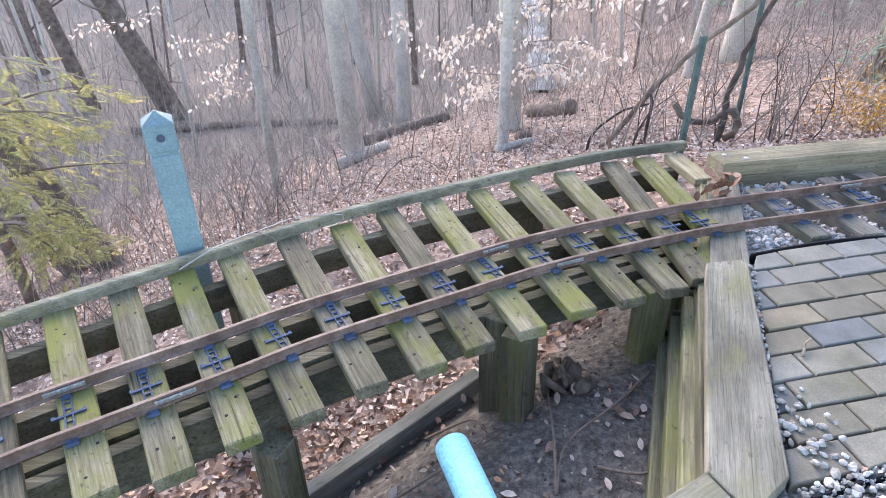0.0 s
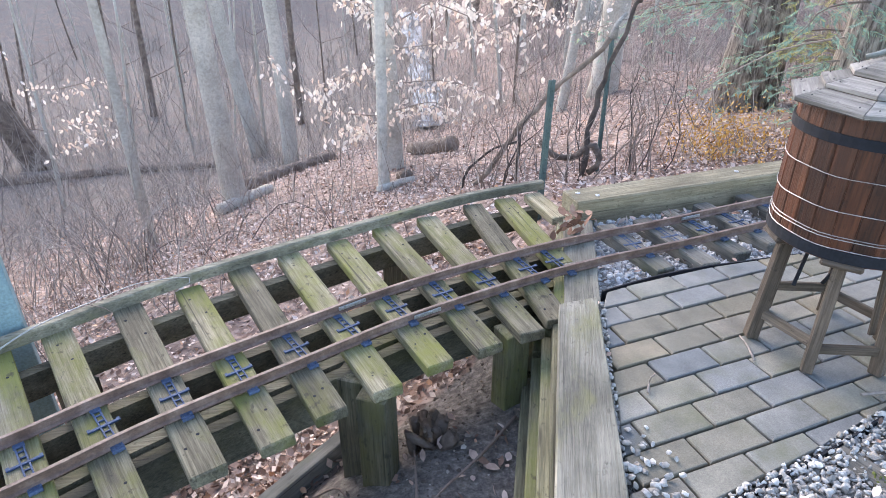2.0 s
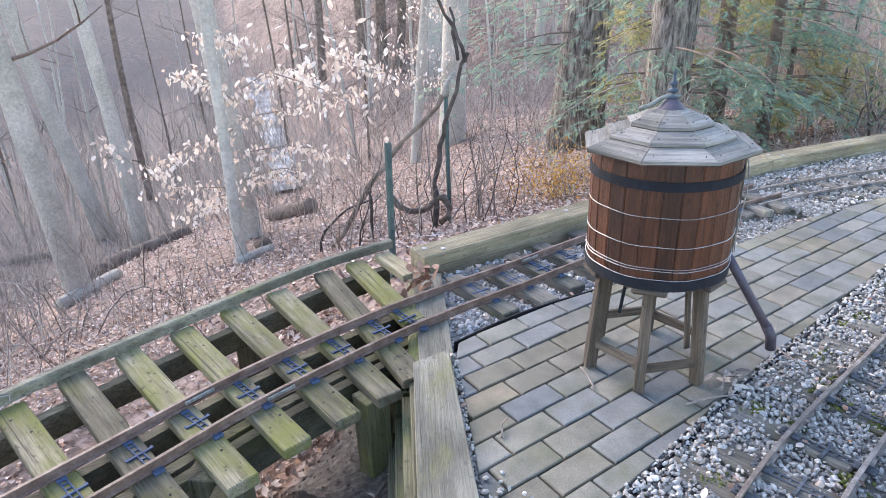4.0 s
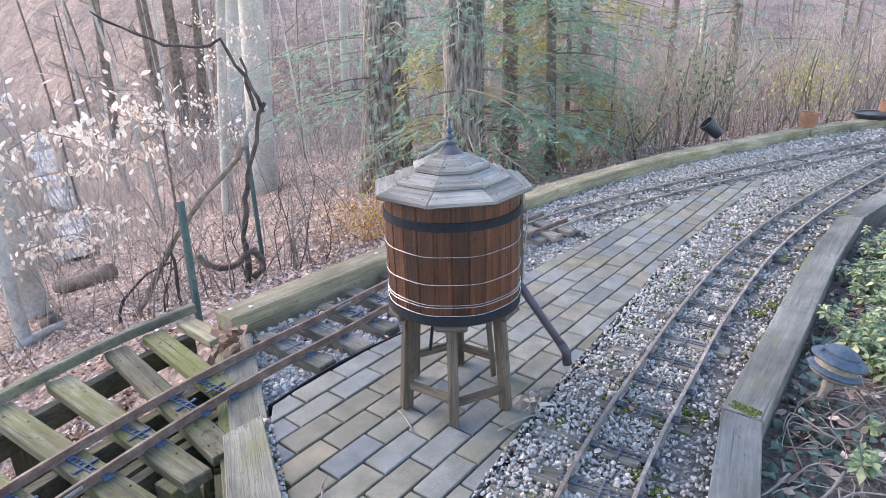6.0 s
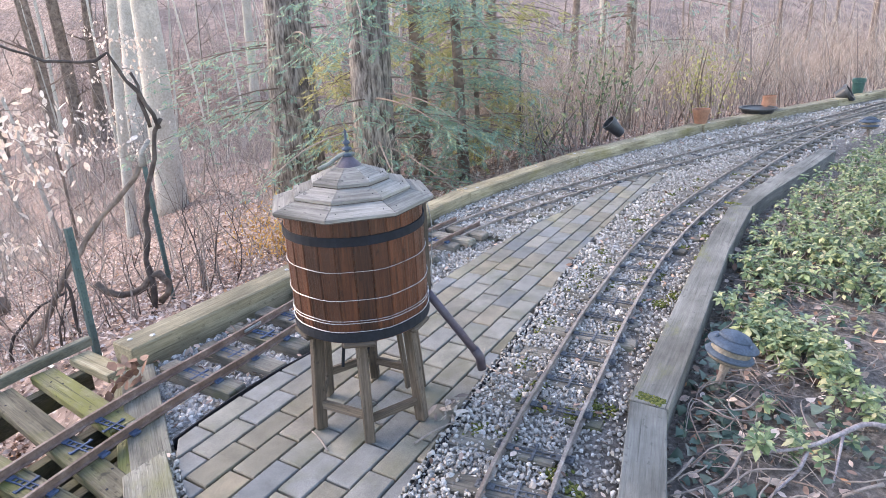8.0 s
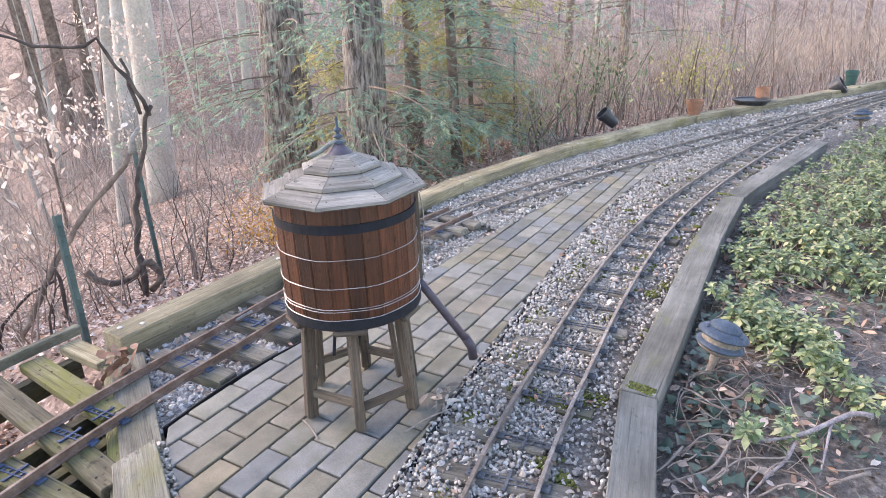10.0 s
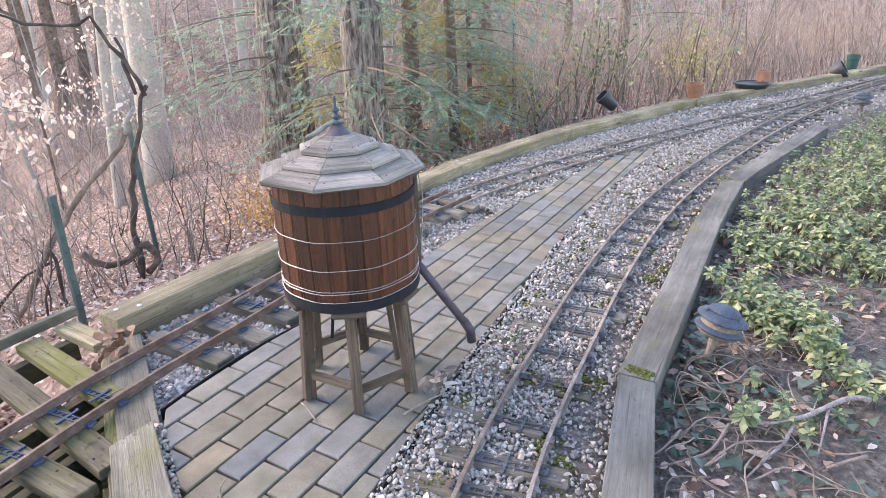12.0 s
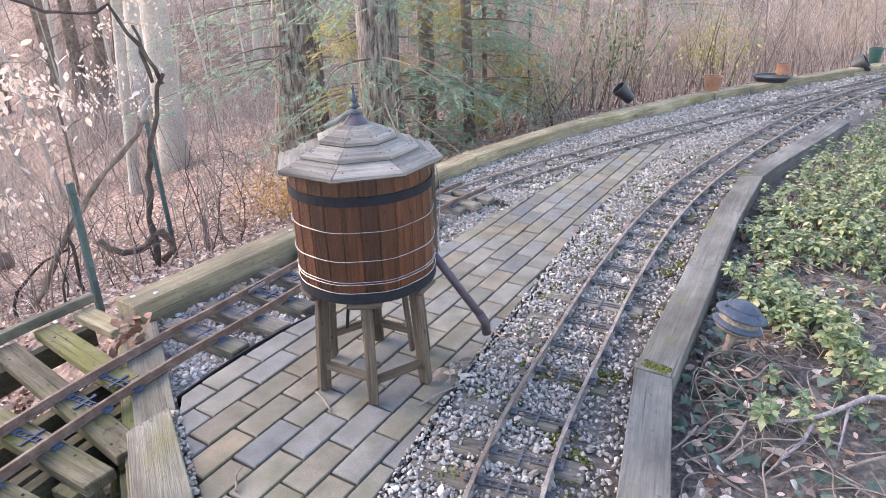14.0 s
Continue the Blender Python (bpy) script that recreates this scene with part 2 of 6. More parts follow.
def ground_material():
    """Leaf litter, mud and soil, told apart by the place on the ground."""
    m, nt, b, co = begin("leaf litter and soil", 0.92)
    cell = tex(nt, "Voronoi", co, 16)
    cell2 = tex(nt, "Voronoi", co, 26)
    big = tex(nt, "Noise", co, 0.35, detail=5)
    mid = tex(nt, "Noise", co, 3.0, detail=7)
    sep = nt.nodes.new("ShaderNodeSeparateColor")
    nt.links.new(cell.outputs["Color"], sep.inputs[0])
    leaf = ramp(nt, sep.outputs[0], [(0.0, (0.06, 0.04, 0.032)), (0.25, (0.19, 0.125, 0.10)), (0.55, (0.36, 0.26, 0.215)), (0.85, (0.55, 0.43, 0.37)), (1.0, (0.36, 0.18, 0.10))])
    sep2 = nt.nodes.new("ShaderNodeSeparateColor")
    nt.links.new(cell2.outputs["Color"], sep2.inputs[0])
    leaf = mixc(nt, 0.45, leaf, ramp(nt, sep2.outputs[1], [(0, (0.09, 0.06, 0.05)), (0.5, (0.30, 0.21, 0.17)), (1, (0.48, 0.38, 0.32))]))
    leaf = mixc(nt, 1.0, leaf, ramp(nt, big.outputs["Fac"], [(0.36, (0.55, 0.56, 0.60)), (0.62, (1.08, 1.06, 1.04))]), "MULTIPLY")
    leaf = mixc(nt, 1.0, leaf, ramp(nt, mid.outputs["Fac"], [(0.3, (0.6, 0.58, 0.56)), (0.6, (1.1, 1.1, 1.1))]), "MULTIPLY")
    soil_n = tex(nt, "Noise", co, 38, detail=12, rough=0.75)
    soil = ramp(nt, soil_n.outputs["Fac"], [(0.34, (0.045, 0.038, 0.034)), (0.50, (0.14, 0.122, 0.108)), (0.68, (0.32, 0.285, 0.255))])
    at = nt.nodes.new("ShaderNodeAttribute")
    at.attribute_name = "soil"
    k = math_node(nt, "ADD", at.outputs["Fac"], math_node(nt, "MULTIPLY", math_node(nt, "SUBTRACT", mid.outputs["Fac"], 0.5), 0.7))
    k = ramp(nt, k, [(0.4, (0, 0, 0)), (0.6, (1, 1, 1))])
    ag = nt.nodes.new("ShaderNodeAttribute")
    ag.attribute_name = "grit"
    chip = tex(nt, "Voronoi", co, 130)
    sepg = nt.nodes.new("ShaderNodeSeparateColor")
    nt.links.new(chip.outputs["Color"], sepg.inputs[0])
    fines = ramp(nt, sepg.outputs[0], [(0, (0.10, 0.09, 0.078)), (0.5, (0.235, 0.218, 0.195)), (1, (0.43, 0.41, 0.38))])
    patch = tex(nt, "Noise", co, 7, detail=6)
    fines = mixc(nt, ramp(nt, patch.outputs["Fac"], [(0.5, (0, 0, 0)), (0.66, (0.8, 0.8, 0.8))]), fines, (0.15, 0.12, 0.085))
    finish(nt, b, mixc(nt, ag.outputs["Fac"], mixc(nt, k, leaf, soil), fines), math_node(nt, "ADD", cell.outputs["Distance"], soil_n.outputs["Fac"]), 0.03, 0.5)
    return m


M_GROUND = ground_material()


# ---- building helpers ----
def mesh_of(name, bm, material, smooth=False):
    me = bpy.data.meshes.new(name)
    bm.to_mesh(me)
    bm.free()
    if smooth:
        me.polygons.foreach_set("use_smooth", [True] * len(me.polygons))
    if material:
        me.materials.append(material)
    return me


def put(name, me, parent=None, m=None, label=""):
    """A mesh as one object, under parent or on its own."""
    ob = new(name, me)
    ob.parent = parent
    if m is not None:
        ob.matrix_basis = m
    return tagged(ob, label)


def part(name, bm, material, parent, label="", m=None, smooth=False):
    return put(name, mesh_of(name, bm, material, smooth), parent, m, label)


def thing(name, label, category, m=None, group="", kind=""):
    ob = new(name)
    if m is not None:
        ob.matrix_basis = m
    return tagged(ob, label, category, group, kind)


def box(bm, l, w, h, bevel=0.003, centre=(0, 0, 0), warp=0.0):
    """A bevelled bar, its length along x."""
    r = bmesh.ops.create_cube(bm, size=1)
    vs = r["verts"]
    for v in vs:
        v.co = Vector((v.co.x * l, v.co.y * w, v.co.z * h))
        if warp:
            v.co += Vector([random.uniform(-warp, warp) for _ in range(3)])
        v.co += Vector(centre)
    if bevel:
        es = list({e for v in vs for e in v.link_edges})
        bmesh.ops.bevel(bm, geom=es, offset=bevel, segments=1, affect="EDGES")
    return bm


def beam_pose(a, b, up=(0, 0, 1)):
    """Local x from a to b, the origin half way."""
    a, b = Vector(a), Vector(b)
    x = (b - a).normalized()
    y = Vector(up).cross(x).normalized()
    z = x.cross(y)
    m = Matrix((x, y, z)).transposed().to_4x4()
    m.translation = (a + b) / 2
    return m


def beam(name, a, b, w, h, material, parent, label="", bevel=0.003, warp=0.001, up=(0, 0, 1)):
    l = (Vector(b) - Vector(a)).length
    return part(name, box(bmesh.new(), l, w, h, bevel, warp=warp), material, parent, label, beam_pose(a, b, up))


def smooth_line(pts, step):
    """Points at even steps along a Catmull-Rom curve."""
    ps = [Vector(p) for p in pts]
    ps = [2 * ps[0] - ps[1]] + ps + [2 * ps[-1] - ps[-2]]
    out = []
    for i in range(1, len(ps) - 2):
        p0, p1, p2, p3 = ps[i - 1:i + 3]
        for k in range(12):
            t = k / 12
            out.append(0.5 * (2 * p1 + (p2 - p0) * t + (2 * p0 - 5 * p1 + 4 * p2 - p3) * t * t + (3 * p1 - p0 - 3 * p2 + p3) * t ** 3))
    out.append(ps[-2])
    even, left = [out[0]], step
    for a, b in zip(out, out[1:]):
        d = (b - a).length
        while d >= left > 0:
            a = a + (b - a) * (left / d)
            even.append(a)
            d = (b - a).length
            left = step
        left -= d
    return even


def sweep(bm, pts, profile, closed_ends=True):
    """A profile (across, up) carried along a level or sloping line."""
    rings = []
    n = len(pts)
    for i, p in enumerate(pts):
        d = (pts[min(i + 1, n - 1)] - pts[max(i - 1, 0)]).normalized()
        side = Vector((0, 0, 1)).cross(d).normalized()
        up = d.cross(side)
        rings.append([bm.verts.new(p + side * a + up * u) for a, u in profile])
    k = len(profile)
    for r, s in zip(rings, rings[1:]):
        for j in range(k):
            bm.faces.new((r[j], r[(j + 1) % k], s[(j + 1) % k], s[j]))
    if closed_ends:
        bm.faces.new(rings[0])
        bm.faces.new(list(reversed(rings[-1])))
    bmesh.ops.recalc_face_normals(bm, faces=bm.faces)
    return bm


def tube(bm, pts, radii, sides=8, wobble=0.0):
    """A round, tapering limb along a line."""
    pts = [Vector(p) for p in pts]
    rings = []
    n = len(pts)
    for i, p in enumerate(pts):
        d = (pts[min(i + 1, n - 1)] - pts[max(i - 1, 0)]).normalized()
        ref = Vector((0, 1, 0)) if abs(d.y) < 0.8 else Vector((1, 0, 0))
        u = d.cross(ref).normalized()
        v = d.cross(u)
        r = radii[i] if isinstance(radii, (list, tuple)) else radii
        rings.append([bm.verts.new(p + (u * math.cos(6.28318 * j / sides) + v * math.sin(6.28318 * j / sides)) * r * (1 + random.uniform(-wobble, wobble))) for j in range(sides)])
    for r, s in zip(rings, rings[1:]):
        for j in range(sides):
            bm.faces.new((r[j], r[(j + 1) % sides], s[(j + 1) % sides], s[j]))
    bm.faces.new(list(reversed(rings[0])))
    bm.faces.new(rings[-1])
    return bm


def lathe(bm, prof, sides=24, z0=0.0):
    """A turned body from (radius, height) pairs."""
    rings = [[bm.verts.new((r * math.cos(6.28318 * j / sides), r * math.sin(6.28318 * j / sides), z + z0)) for j in range(sides)] for r, z in prof]
    for r, s in zip(rings, rings[1:]):
        for j in range(sides):
            bm.faces.new((r[j], r[(j + 1) % sides], s[(j + 1) % sides], s[j]))
    bm.faces.new(list(reversed(rings[0])))
    bm.faces.new(rings[-1])
    bmesh.ops.recalc_face_normals(bm, faces=bm.faces)
    return bm


def turns(n, rng, flat=0.0, size=(1, 1), upright=False):
    """n random 3x3 turns and scales; flat: how far they lean from lying level, in radians."""
    a = rng.uniform(0, 6.28318, n)
    if upright:
        p, r = np.zeros(n), np.zeros(n)
    else:
        p, r = rng.normal(0, flat, n), rng.normal(0, flat, n)
    ca, sa, cp, sp, cr, sr = np.cos(a), np.sin(a), np.cos(p), np.sin(p), np.cos(r), np.sin(r)
    o, i = np.zeros(n), np.ones(n)
    rz = np.stack([ca, -sa, o, sa, ca, o, o, o, i], 1).reshape(n, 3, 3)
    rx = np.stack([i, o, o, o, cp, -sp, o, sp, cp], 1).reshape(n, 3, 3)
    ry = np.stack([cr, o, sr, o, i, o, -sr, o, cr], 1).reshape(n, 3, 3)
    return rz @ rx @ ry * rng.uniform(size[0], size[1], n)[:, None, None]


def placed(turn, xyz):
    return np.concatenate([turn, np.asarray(xyz)[:, :, None]], 2)


# ---- ground ----
BORDER = [(-6, -1.6), (-1.7, 1.22), (-1.35, 1.5), (-0.79, 1.89), (0.08, 2.38), (1.1, 2.66), (2.0, 2.68), (3.4, 2.94), (4.0, 2.98), (5.2, 2.9), (7.1, 2.6), (9.6, 1.8), (14, 0.2), (60, -14)]
WALL = [(-8, -4.1), (0.62, 0.92), (1.13, 2.4)]


EDGE_LINE = [(-0.5, -0.35), (1.35, 0.42), (2.06, 0.74), (2.8, 0.915), (3.52, 1.088), (4.36, 1.236), (6.4, 1.2), (9.0, 0.75), (14, -0.8)]
PAVING = [(0.705, 0.865), (1.23, 1.02), (1.57, 1.14), (1.9, 1.25), (2.33, 1.37), (2.82, 1.515), (3.29, 1.652), (4.09, 1.82), (5.05, 1.974), (5.13, 2.07), (4.80, 2.155), (3.77, 2.135), (2.99, 2.075), (2.47, 1.99), (1.5, 1.90), (1.28, 1.87), (1.03, 1.80), (0.985, 1.72)]


def inside(poly, x, y):
    hit = False
    for (x0, y0), (x1, y1) in zip(poly, poly[1:] + poly[:1]):
        if (y0 > y) != (y1 > y) and x < (x1 - x0) * (y - y0) / (y1 - y0) + x0:
            hit = not hit
    return hit


def lerp(t, pts):
    return float(np.interp(t, [p[0] for p in pts], [p[1] for p in pts]))


def ease(a, b, t):
    t = min(1, max(0, (t - a) / (b - a)))
    return t * t * (3 - 2 * t)


def on_platform(x, y):
    return (x < 1.13 and y < lerp(x, WALL)) or (x >= 1.13 and y < lerp(x, BORDER) - 0.05)


def ground(x, y):
    """The height of the ground: a level bed, a pit under the trestle, a wooded slope to a creek and the far bank."""
    yb, yw = lerp(x, BORDER), lerp(x, WALL)
    if on_platform(x, y):
        if y > lerp(x, EDGE_LINE) and x > 0.3:
            return -0.06 if y > lerp(x, [(1.0, 1.95), (3.0, 2.1)]) and 1.1 < x < 2.6 else -0.045 if y > lerp(x, [(1.0, 1.75), (5.0, 2.05)]) and x < 3.2 or inside(PAVING, x, y) else -0.017
        return -0.05
    d = y - yb
    k = min(1, max(0, d / 3))
    near = 0.46 * (1 - ease(0.3, 1.4, x)) + 0.36 * ease(0, 1, (0.6 - x) / 1.2)
    zb = -0.14 - near * (1 - k) - 0.65 * (1 - ease(-4, 4, x)) * k
    if d < 0:
        zi = -0.33 - 0.17 * ease(0, 1, (0.2 - x) / 0.8)
        return zi + (zb - zi) * ease(0, 1, (y - (yw + 0.5)) / max(0.2, yb - yw - 0.5))
    s = 0.27 - 0.11 * ease(2, 8, x)
    z = zb - s * d if d < 12 else zb - s * 12 - s * 5 * (1 - math.exp(-(d - 12) / 5))
    z += 0.10 * noise.noise((x * 0.35, y * 0.35, 0)) * min(1, d) + 0.03 * noise.noise((x * 1.4, y * 1.4, 3)) * min(1, d)
    far = 34 - 17 * ease(4, 14, x)
    return z + 0.26 * max(0, d - far) * ease(far, far + 10, d)


def spaced(lo, hi, fine_lo, fine_hi, fine, grow=1.12):
    vals = list(np.arange(fine_lo, fine_hi, fine))
    s, v = fine, fine_hi
    while v < hi:
        vals.append(v)
        s *= grow
        v += s
    vals.append(hi)
    s, v = fine, fine_lo - fine
    while v > lo:
        vals.insert(0, v)
        s *= grow
        v -= s
    vals.insert(0, lo)
    return vals


def build_ground():
    xs, ys = spaced(-150, 150, -2.4, 9.0, 0.07), spaced(-150, 150, -0.4, 4.0, 0.06)
    verts = [(x, y, ground(x, y)) for y in ys for x in xs]
    w = len(xs)
    faces = [(j * w + i, j * w + i + 1, (j + 1) * w + i + 1, (j + 1) * w + i) for j in range(len(ys) - 1) for i in range(w - 1)]
    me = bpy.data.meshes.new("ground")
    me.from_pydata(verts, [], faces)
    me.polygons.foreach_set("use_smooth", [True] * len(me.polygons))
    soil = me.attributes.new("soil", "FLOAT", "POINT")
    vals, grit = [], []
    for x, y, z in verts:
        k = 0.0
        if on_platform(x, y):
            k = 1.0
        elif y < lerp(x, BORDER):
            k = 1 - ease(0.92, 1.12, y - lerp(x, WALL) - 0.12 * max(0, x))
        elif x < 6:
            # the gully floor is barer than the slope above it
            k = 0.56 * ease(7, 13, y - lerp(x, BORDER)) * (1 - ease(3, 8, x))
        vals.append(k)
        grit.append((1.0 if y > lerp(x, EDGE_LINE) + 0.16 else 0.35) if on_platform(x, y) and y > lerp(x, EDGE_LINE) + 0.02 and x > 0.3 else 0.0)
    soil.data.foreach_set("value", vals)
    me.attributes.new("grit", "FLOAT", "POINT").data.foreach_set("value", grit)
    me.materials.append(M_GROUND)
    tagged(put("ground", me), "brown leaf litter and dark bare soil of a wooded slope", "ground", kind="structure")


build_ground()


# ---- tracks ----
GAUGE = 0.184
LINE_A = [(-1.75, 0.48), (-1.30, 0.86), (-1.08, 1.04), (-0.86, 1.18), (-0.63, 1.32), (-0.41, 1.46), (-0.02, 1.66), (0.30, 1.82), (0.73, 1.98), (1.06, 2.075), (1.47, 2.16), (1.76, 2.23), (2.3, 2.35), (2.8, 2.43), (3.3, 2.475)]
LINE_FAR = [(3.05, 2.42), (3.4, 2.43), (4.1, 2.37), (4.85, 2.25), (5.7, 2.08), (6.8, 1.85), (8.2, 1.555), (10.0, 1.16), (12.5, 0.6)]
LINE_B = [(0.2, 0.1), (0.62, 0.36), (1.05, 0.59), (1.43, 0.765), (1.76, 0.885), (2.18, 1.01), (2.71, 1.16), (3.49, 1.335), (4.33, 1.445), (5.45, 1.50), (6.86, 1.49), (8.3, 1.36), (10.0, 1.08), (12.5, 0.5)]
RAIL = [(-0.011, -0.03), (0.011, -0.03), (0.011, -0.027), (0.0025, -0.023), (0.0025, -0.008), (0.006, -0.006), (0.006, -0.001), (0.005, 0), (-0.005, 0), (-0.006, -0.001), (-0.006, -0.006), (-0.0025, -0.008), (-0.0025, -0.023), (-0.011, -0.027)]


def offset(line, side):
    out = []
    for i, p in enumerate(line):
        d = (line[min(i + 1, len(line) - 1)] - line[max(i - 1, 0)]).normalized()
        out.append(p + Vector((-d.y, d.x, 0)) * side)
    return out


def tie_plate_mesh(material):
    """A plastic spacer between the rails: a slotted bar with cross arms and a chair at each end."""
    bm = bmesh.new()
    for s in (-1, 1):
        box(bm, 0.15, 0.0045, 0.005, 0.0008, (0, s * 0.009, 0.0025))
        box(bm, 0.022, 0.026, 0.006, 0.001, (s * 0.076, 0, 0.003))
        box(bm, 0.028, 0.03, 0.009, 0.0015, (s * 0.106, 0, 0.0045))
        for k in (-1, 1):
            bmesh.ops.create_cone(bm, cap_ends=True, segments=6, radius1=0.0035, radius2=0.0035, depth=0.005, matrix=Matrix.Translation((s * 0.109, k * 0.009, 0.011)))
        box(bm, 0.014, 0.008, 0.005, 0.001, (0.003, s * 0.036, 0.0028))
    for x in (-0.05, -0.025, 0.025, 0.05):
        box(bm, 0.005, 0.018, 0.004, 0.0006, (x, 0, 0.002))
    box(bm, 0.009, 0.072, 0.0055, 0.001, (0, 0, 0.0028))
    return mesh_of("tie_plate", bm, material)


PLATE, PLATE_OLD = tie_plate_mesh(M_PLATE), tie_plate_mesh(M_PLATEOLD)


def track(name, line, z, label, material):
    top = thing(name, label, "track", group="garden railway tracks")
    pts = [Vector((p[0], p[1], z)) for p in line]
    even = smooth_line(pts, 0.06)
    for s in (-1, 1):
        part("rail", sweep(bmesh.new(), offset(even, s * GAUGE / 2), RAIL), material, top)
    return top, even


track_a, even_a = track("railway_track", LINE_A, 0.034, "curved rusty brown miniature rails clipped on the timber trestle", M_RAIL)
track_far, even_far = track("railway_track", LINE_FAR, 0.02, "rusty miniature rails on sunken ties beside the timber border", M_RAILOLD)
track_b, even_b = track("railway_track", LINE_B, 0.026, "curved rusty miniature rails on sunken ties in grey gravel", M_RAILOLD)


def across(even, x):
    """The point of a line at x, and the direction there."""
    i = min(range(1, len(even) - 1), key=lambda k: abs(even[k].x - x))
    return even[i], (even[i + 1] - even[i - 1]).normalized()


def plate_at(parent, p, d, z):
    m = Matrix(((-d.y, -d.x, 0, p.x), (d.x, -d.y, 0, p.y), (0, 0, 1, z), (0, 0, 0, 1)))
    put("tie_plate", PLATE if parent is track_a else PLATE_OLD, parent, m)


# ---- trestle ----
trestle = thing("trestle", "mossy green timber trestle carrying a miniature railway", "trestle")
HOLE = mesh_of("nail_hole", lathe(bmesh.new(), [(0.0042, -0.002), (0.0042, 0.0004), (0.003, 0.0006)], 8), M_BAND)
TIES = [((-1.23, 0.60), (-1.70, 1.22)), ((-1.08, 0.70), (-1.56, 1.34)), ((-0.93, 0.80), (-1.40, 1.47)), ((-0.78, 0.885), (-1.245, 1.595)), ((-0.63, 0.94), (-1.095, 1.71)),
        ((-0.50, 1.035), (-0.94, 1.82)), ((-0.36, 1.11), (-0.795, 1.91)), ((-0.21, 1.205), (-0.60, 2.0)), ((-0.055, 1.28), (-0.42, 2.095)),
        ((0.08, 1.36), (-0.255, 2.205)), ((0.235, 1.43), (-0.08, 2.285)), ((0.395, 1.51), (0.11, 2.36)), ((0.56, 1.565), (0.30, 2.46)), ((0.71, 1.62), (0.50, 2.53)), ((0.815, 1.67), (0.725, 2.62)), ((0.945, 2.02), (0.88, 2.66))]
for a, b in TIES:
    d = random.uniform(-0.003, 0.003)
    plank = beam("tie", (*a, -0.019 + d), (*b, -0.019 + d), 0.089, 0.038, M_TIE, trestle, bevel=0.004, warp=0.002)
    half = (Vector(b) - Vector(a)).length / 2
    for u, w in ((-half + 0.09, 0.02), (-half + 0.13, -0.02), (half - 0.12, 0.018), (half - 0.2, -0.015)):
        put("nail_hole", HOLE, plank, pose(u + random.uniform(-0.03, 0.03), w + random.uniform(-0.01, 0.01), 0.0192))
    u, v = Vector((*a, 0)), Vector((*b, 0))
    best = min(even_a, key=lambda q: abs((Vector((q.x, q.y, 0)) - u).cross((v - u).normalized()).z) + (0 if -0.3 < (Vector((q.x, q.y, 0)) - u).dot((v - u).normalized()) < 1.2 else 9))
    i = even_a.index(best)
    plate_at(track_a, best, (even_a[i + 1] - even_a[max(0, i - 1)]).normalized(), d)
beam("tie", (1.08, 2.42, -0.019), (1.03, 2.70, -0.019), 0.085, 0.038, M_LOG, trestle, bevel=0.004)
CAP = [Vector((x, y, 0.0)) for x, y in [(-2.1, 0.86), (-1.7, 1.20), (-1.35, 1.49), (-1.05, 1.70), (-0.79, 1.88), (-0.39, 2.14), (0.08, 2.37), (0.68, 2.64), (1.1, 2.75)]]
cap = smooth_line(CAP, 0.05)
part("guard_rail", sweep(bmesh.new(), cap, [(-0.017, 0), (0.017, 0), (0.018, 0.034), (0.013, 0.04), (-0.013, 0.04), (-0.018, 0.034)]), M_GUARD, trestle, "weathered bent timber guard rail")
RECT = lambda w, lo, hi: [(-w / 2, lo), (w / 2, lo), (w / 2, hi), (-w / 2, hi)]
part("stringer", sweep(bmesh.new(), [p + Vector((0.03, -0.11, 0)) for p in cap if p.x < 1.0], RECT(0.04, -0.13, -0.039)), M_BEAM, trestle)
onA = [Vector((p.x, p.y, 0)) for p in even_a if p.x < 1.02]
for s in (0.115, -0.075, -0.135):
    part("stringer", sweep(bmesh.new(), offset(onA, s), RECT(0.038, -0.17, -0.039)), M_BEAM, trestle)
for x, y, z in [(0.20, 1.47, -0.6), (0.14, 1.57, -0.6), (-0.49, 1.18, -0.8), (-0.72, 1.78, -1.2), (0.35, 2.40, -0.9), (-1.25, 0.72, -0.9)]:
    beam("post", (x, y, z), (x, y, -0.04 if 0 < x < 0.3 else -0.171 if y < 1.6 else -0.132), 0.09, 0.09, M_BEAM, trestle, up=(0.5, 1, 0))

# ---- retaining wall and its cap boards ----
wall = thing("retaining_wall", "mossy timber retaining wall with grey cap boards", "retaining wall", kind="structure")


def plank_poly(name, pts, z, h, material, parent, label=""):
    bm = bmesh.new()
    lo = [bm.verts.new((x, y, z - h)) for x, y in pts]
    hi = [bm.verts.new((x, y, z)) for x, y in pts]
    bm.faces.new(hi)
    bm.faces.new(list(reversed(lo)))
    n = len(pts)
    for i in range(n):
        bm.faces.new((lo[i], lo[(i + 1) % n], hi[(i + 1) % n], hi[i]))
    bmesh.ops.recalc_face_normals(bm, faces=bm.faces)
    bmesh.ops.bevel(bm, geom=list(bm.edges), offset=0.003, segments=1, affect="EDGES")
    d = Vector((pts[1][0] - pts[0][0], pts[1][1] - pts[0][1], 0))
    a = math.atan2(d.y, d.x)
    m = Matrix.Translation((pts[0][0], pts[0][1], z)) @ Matrix.Rotation(a, 4, "Z")
    bm.transform(m.inverted())
    return part(name, bm, material, parent, label, m)


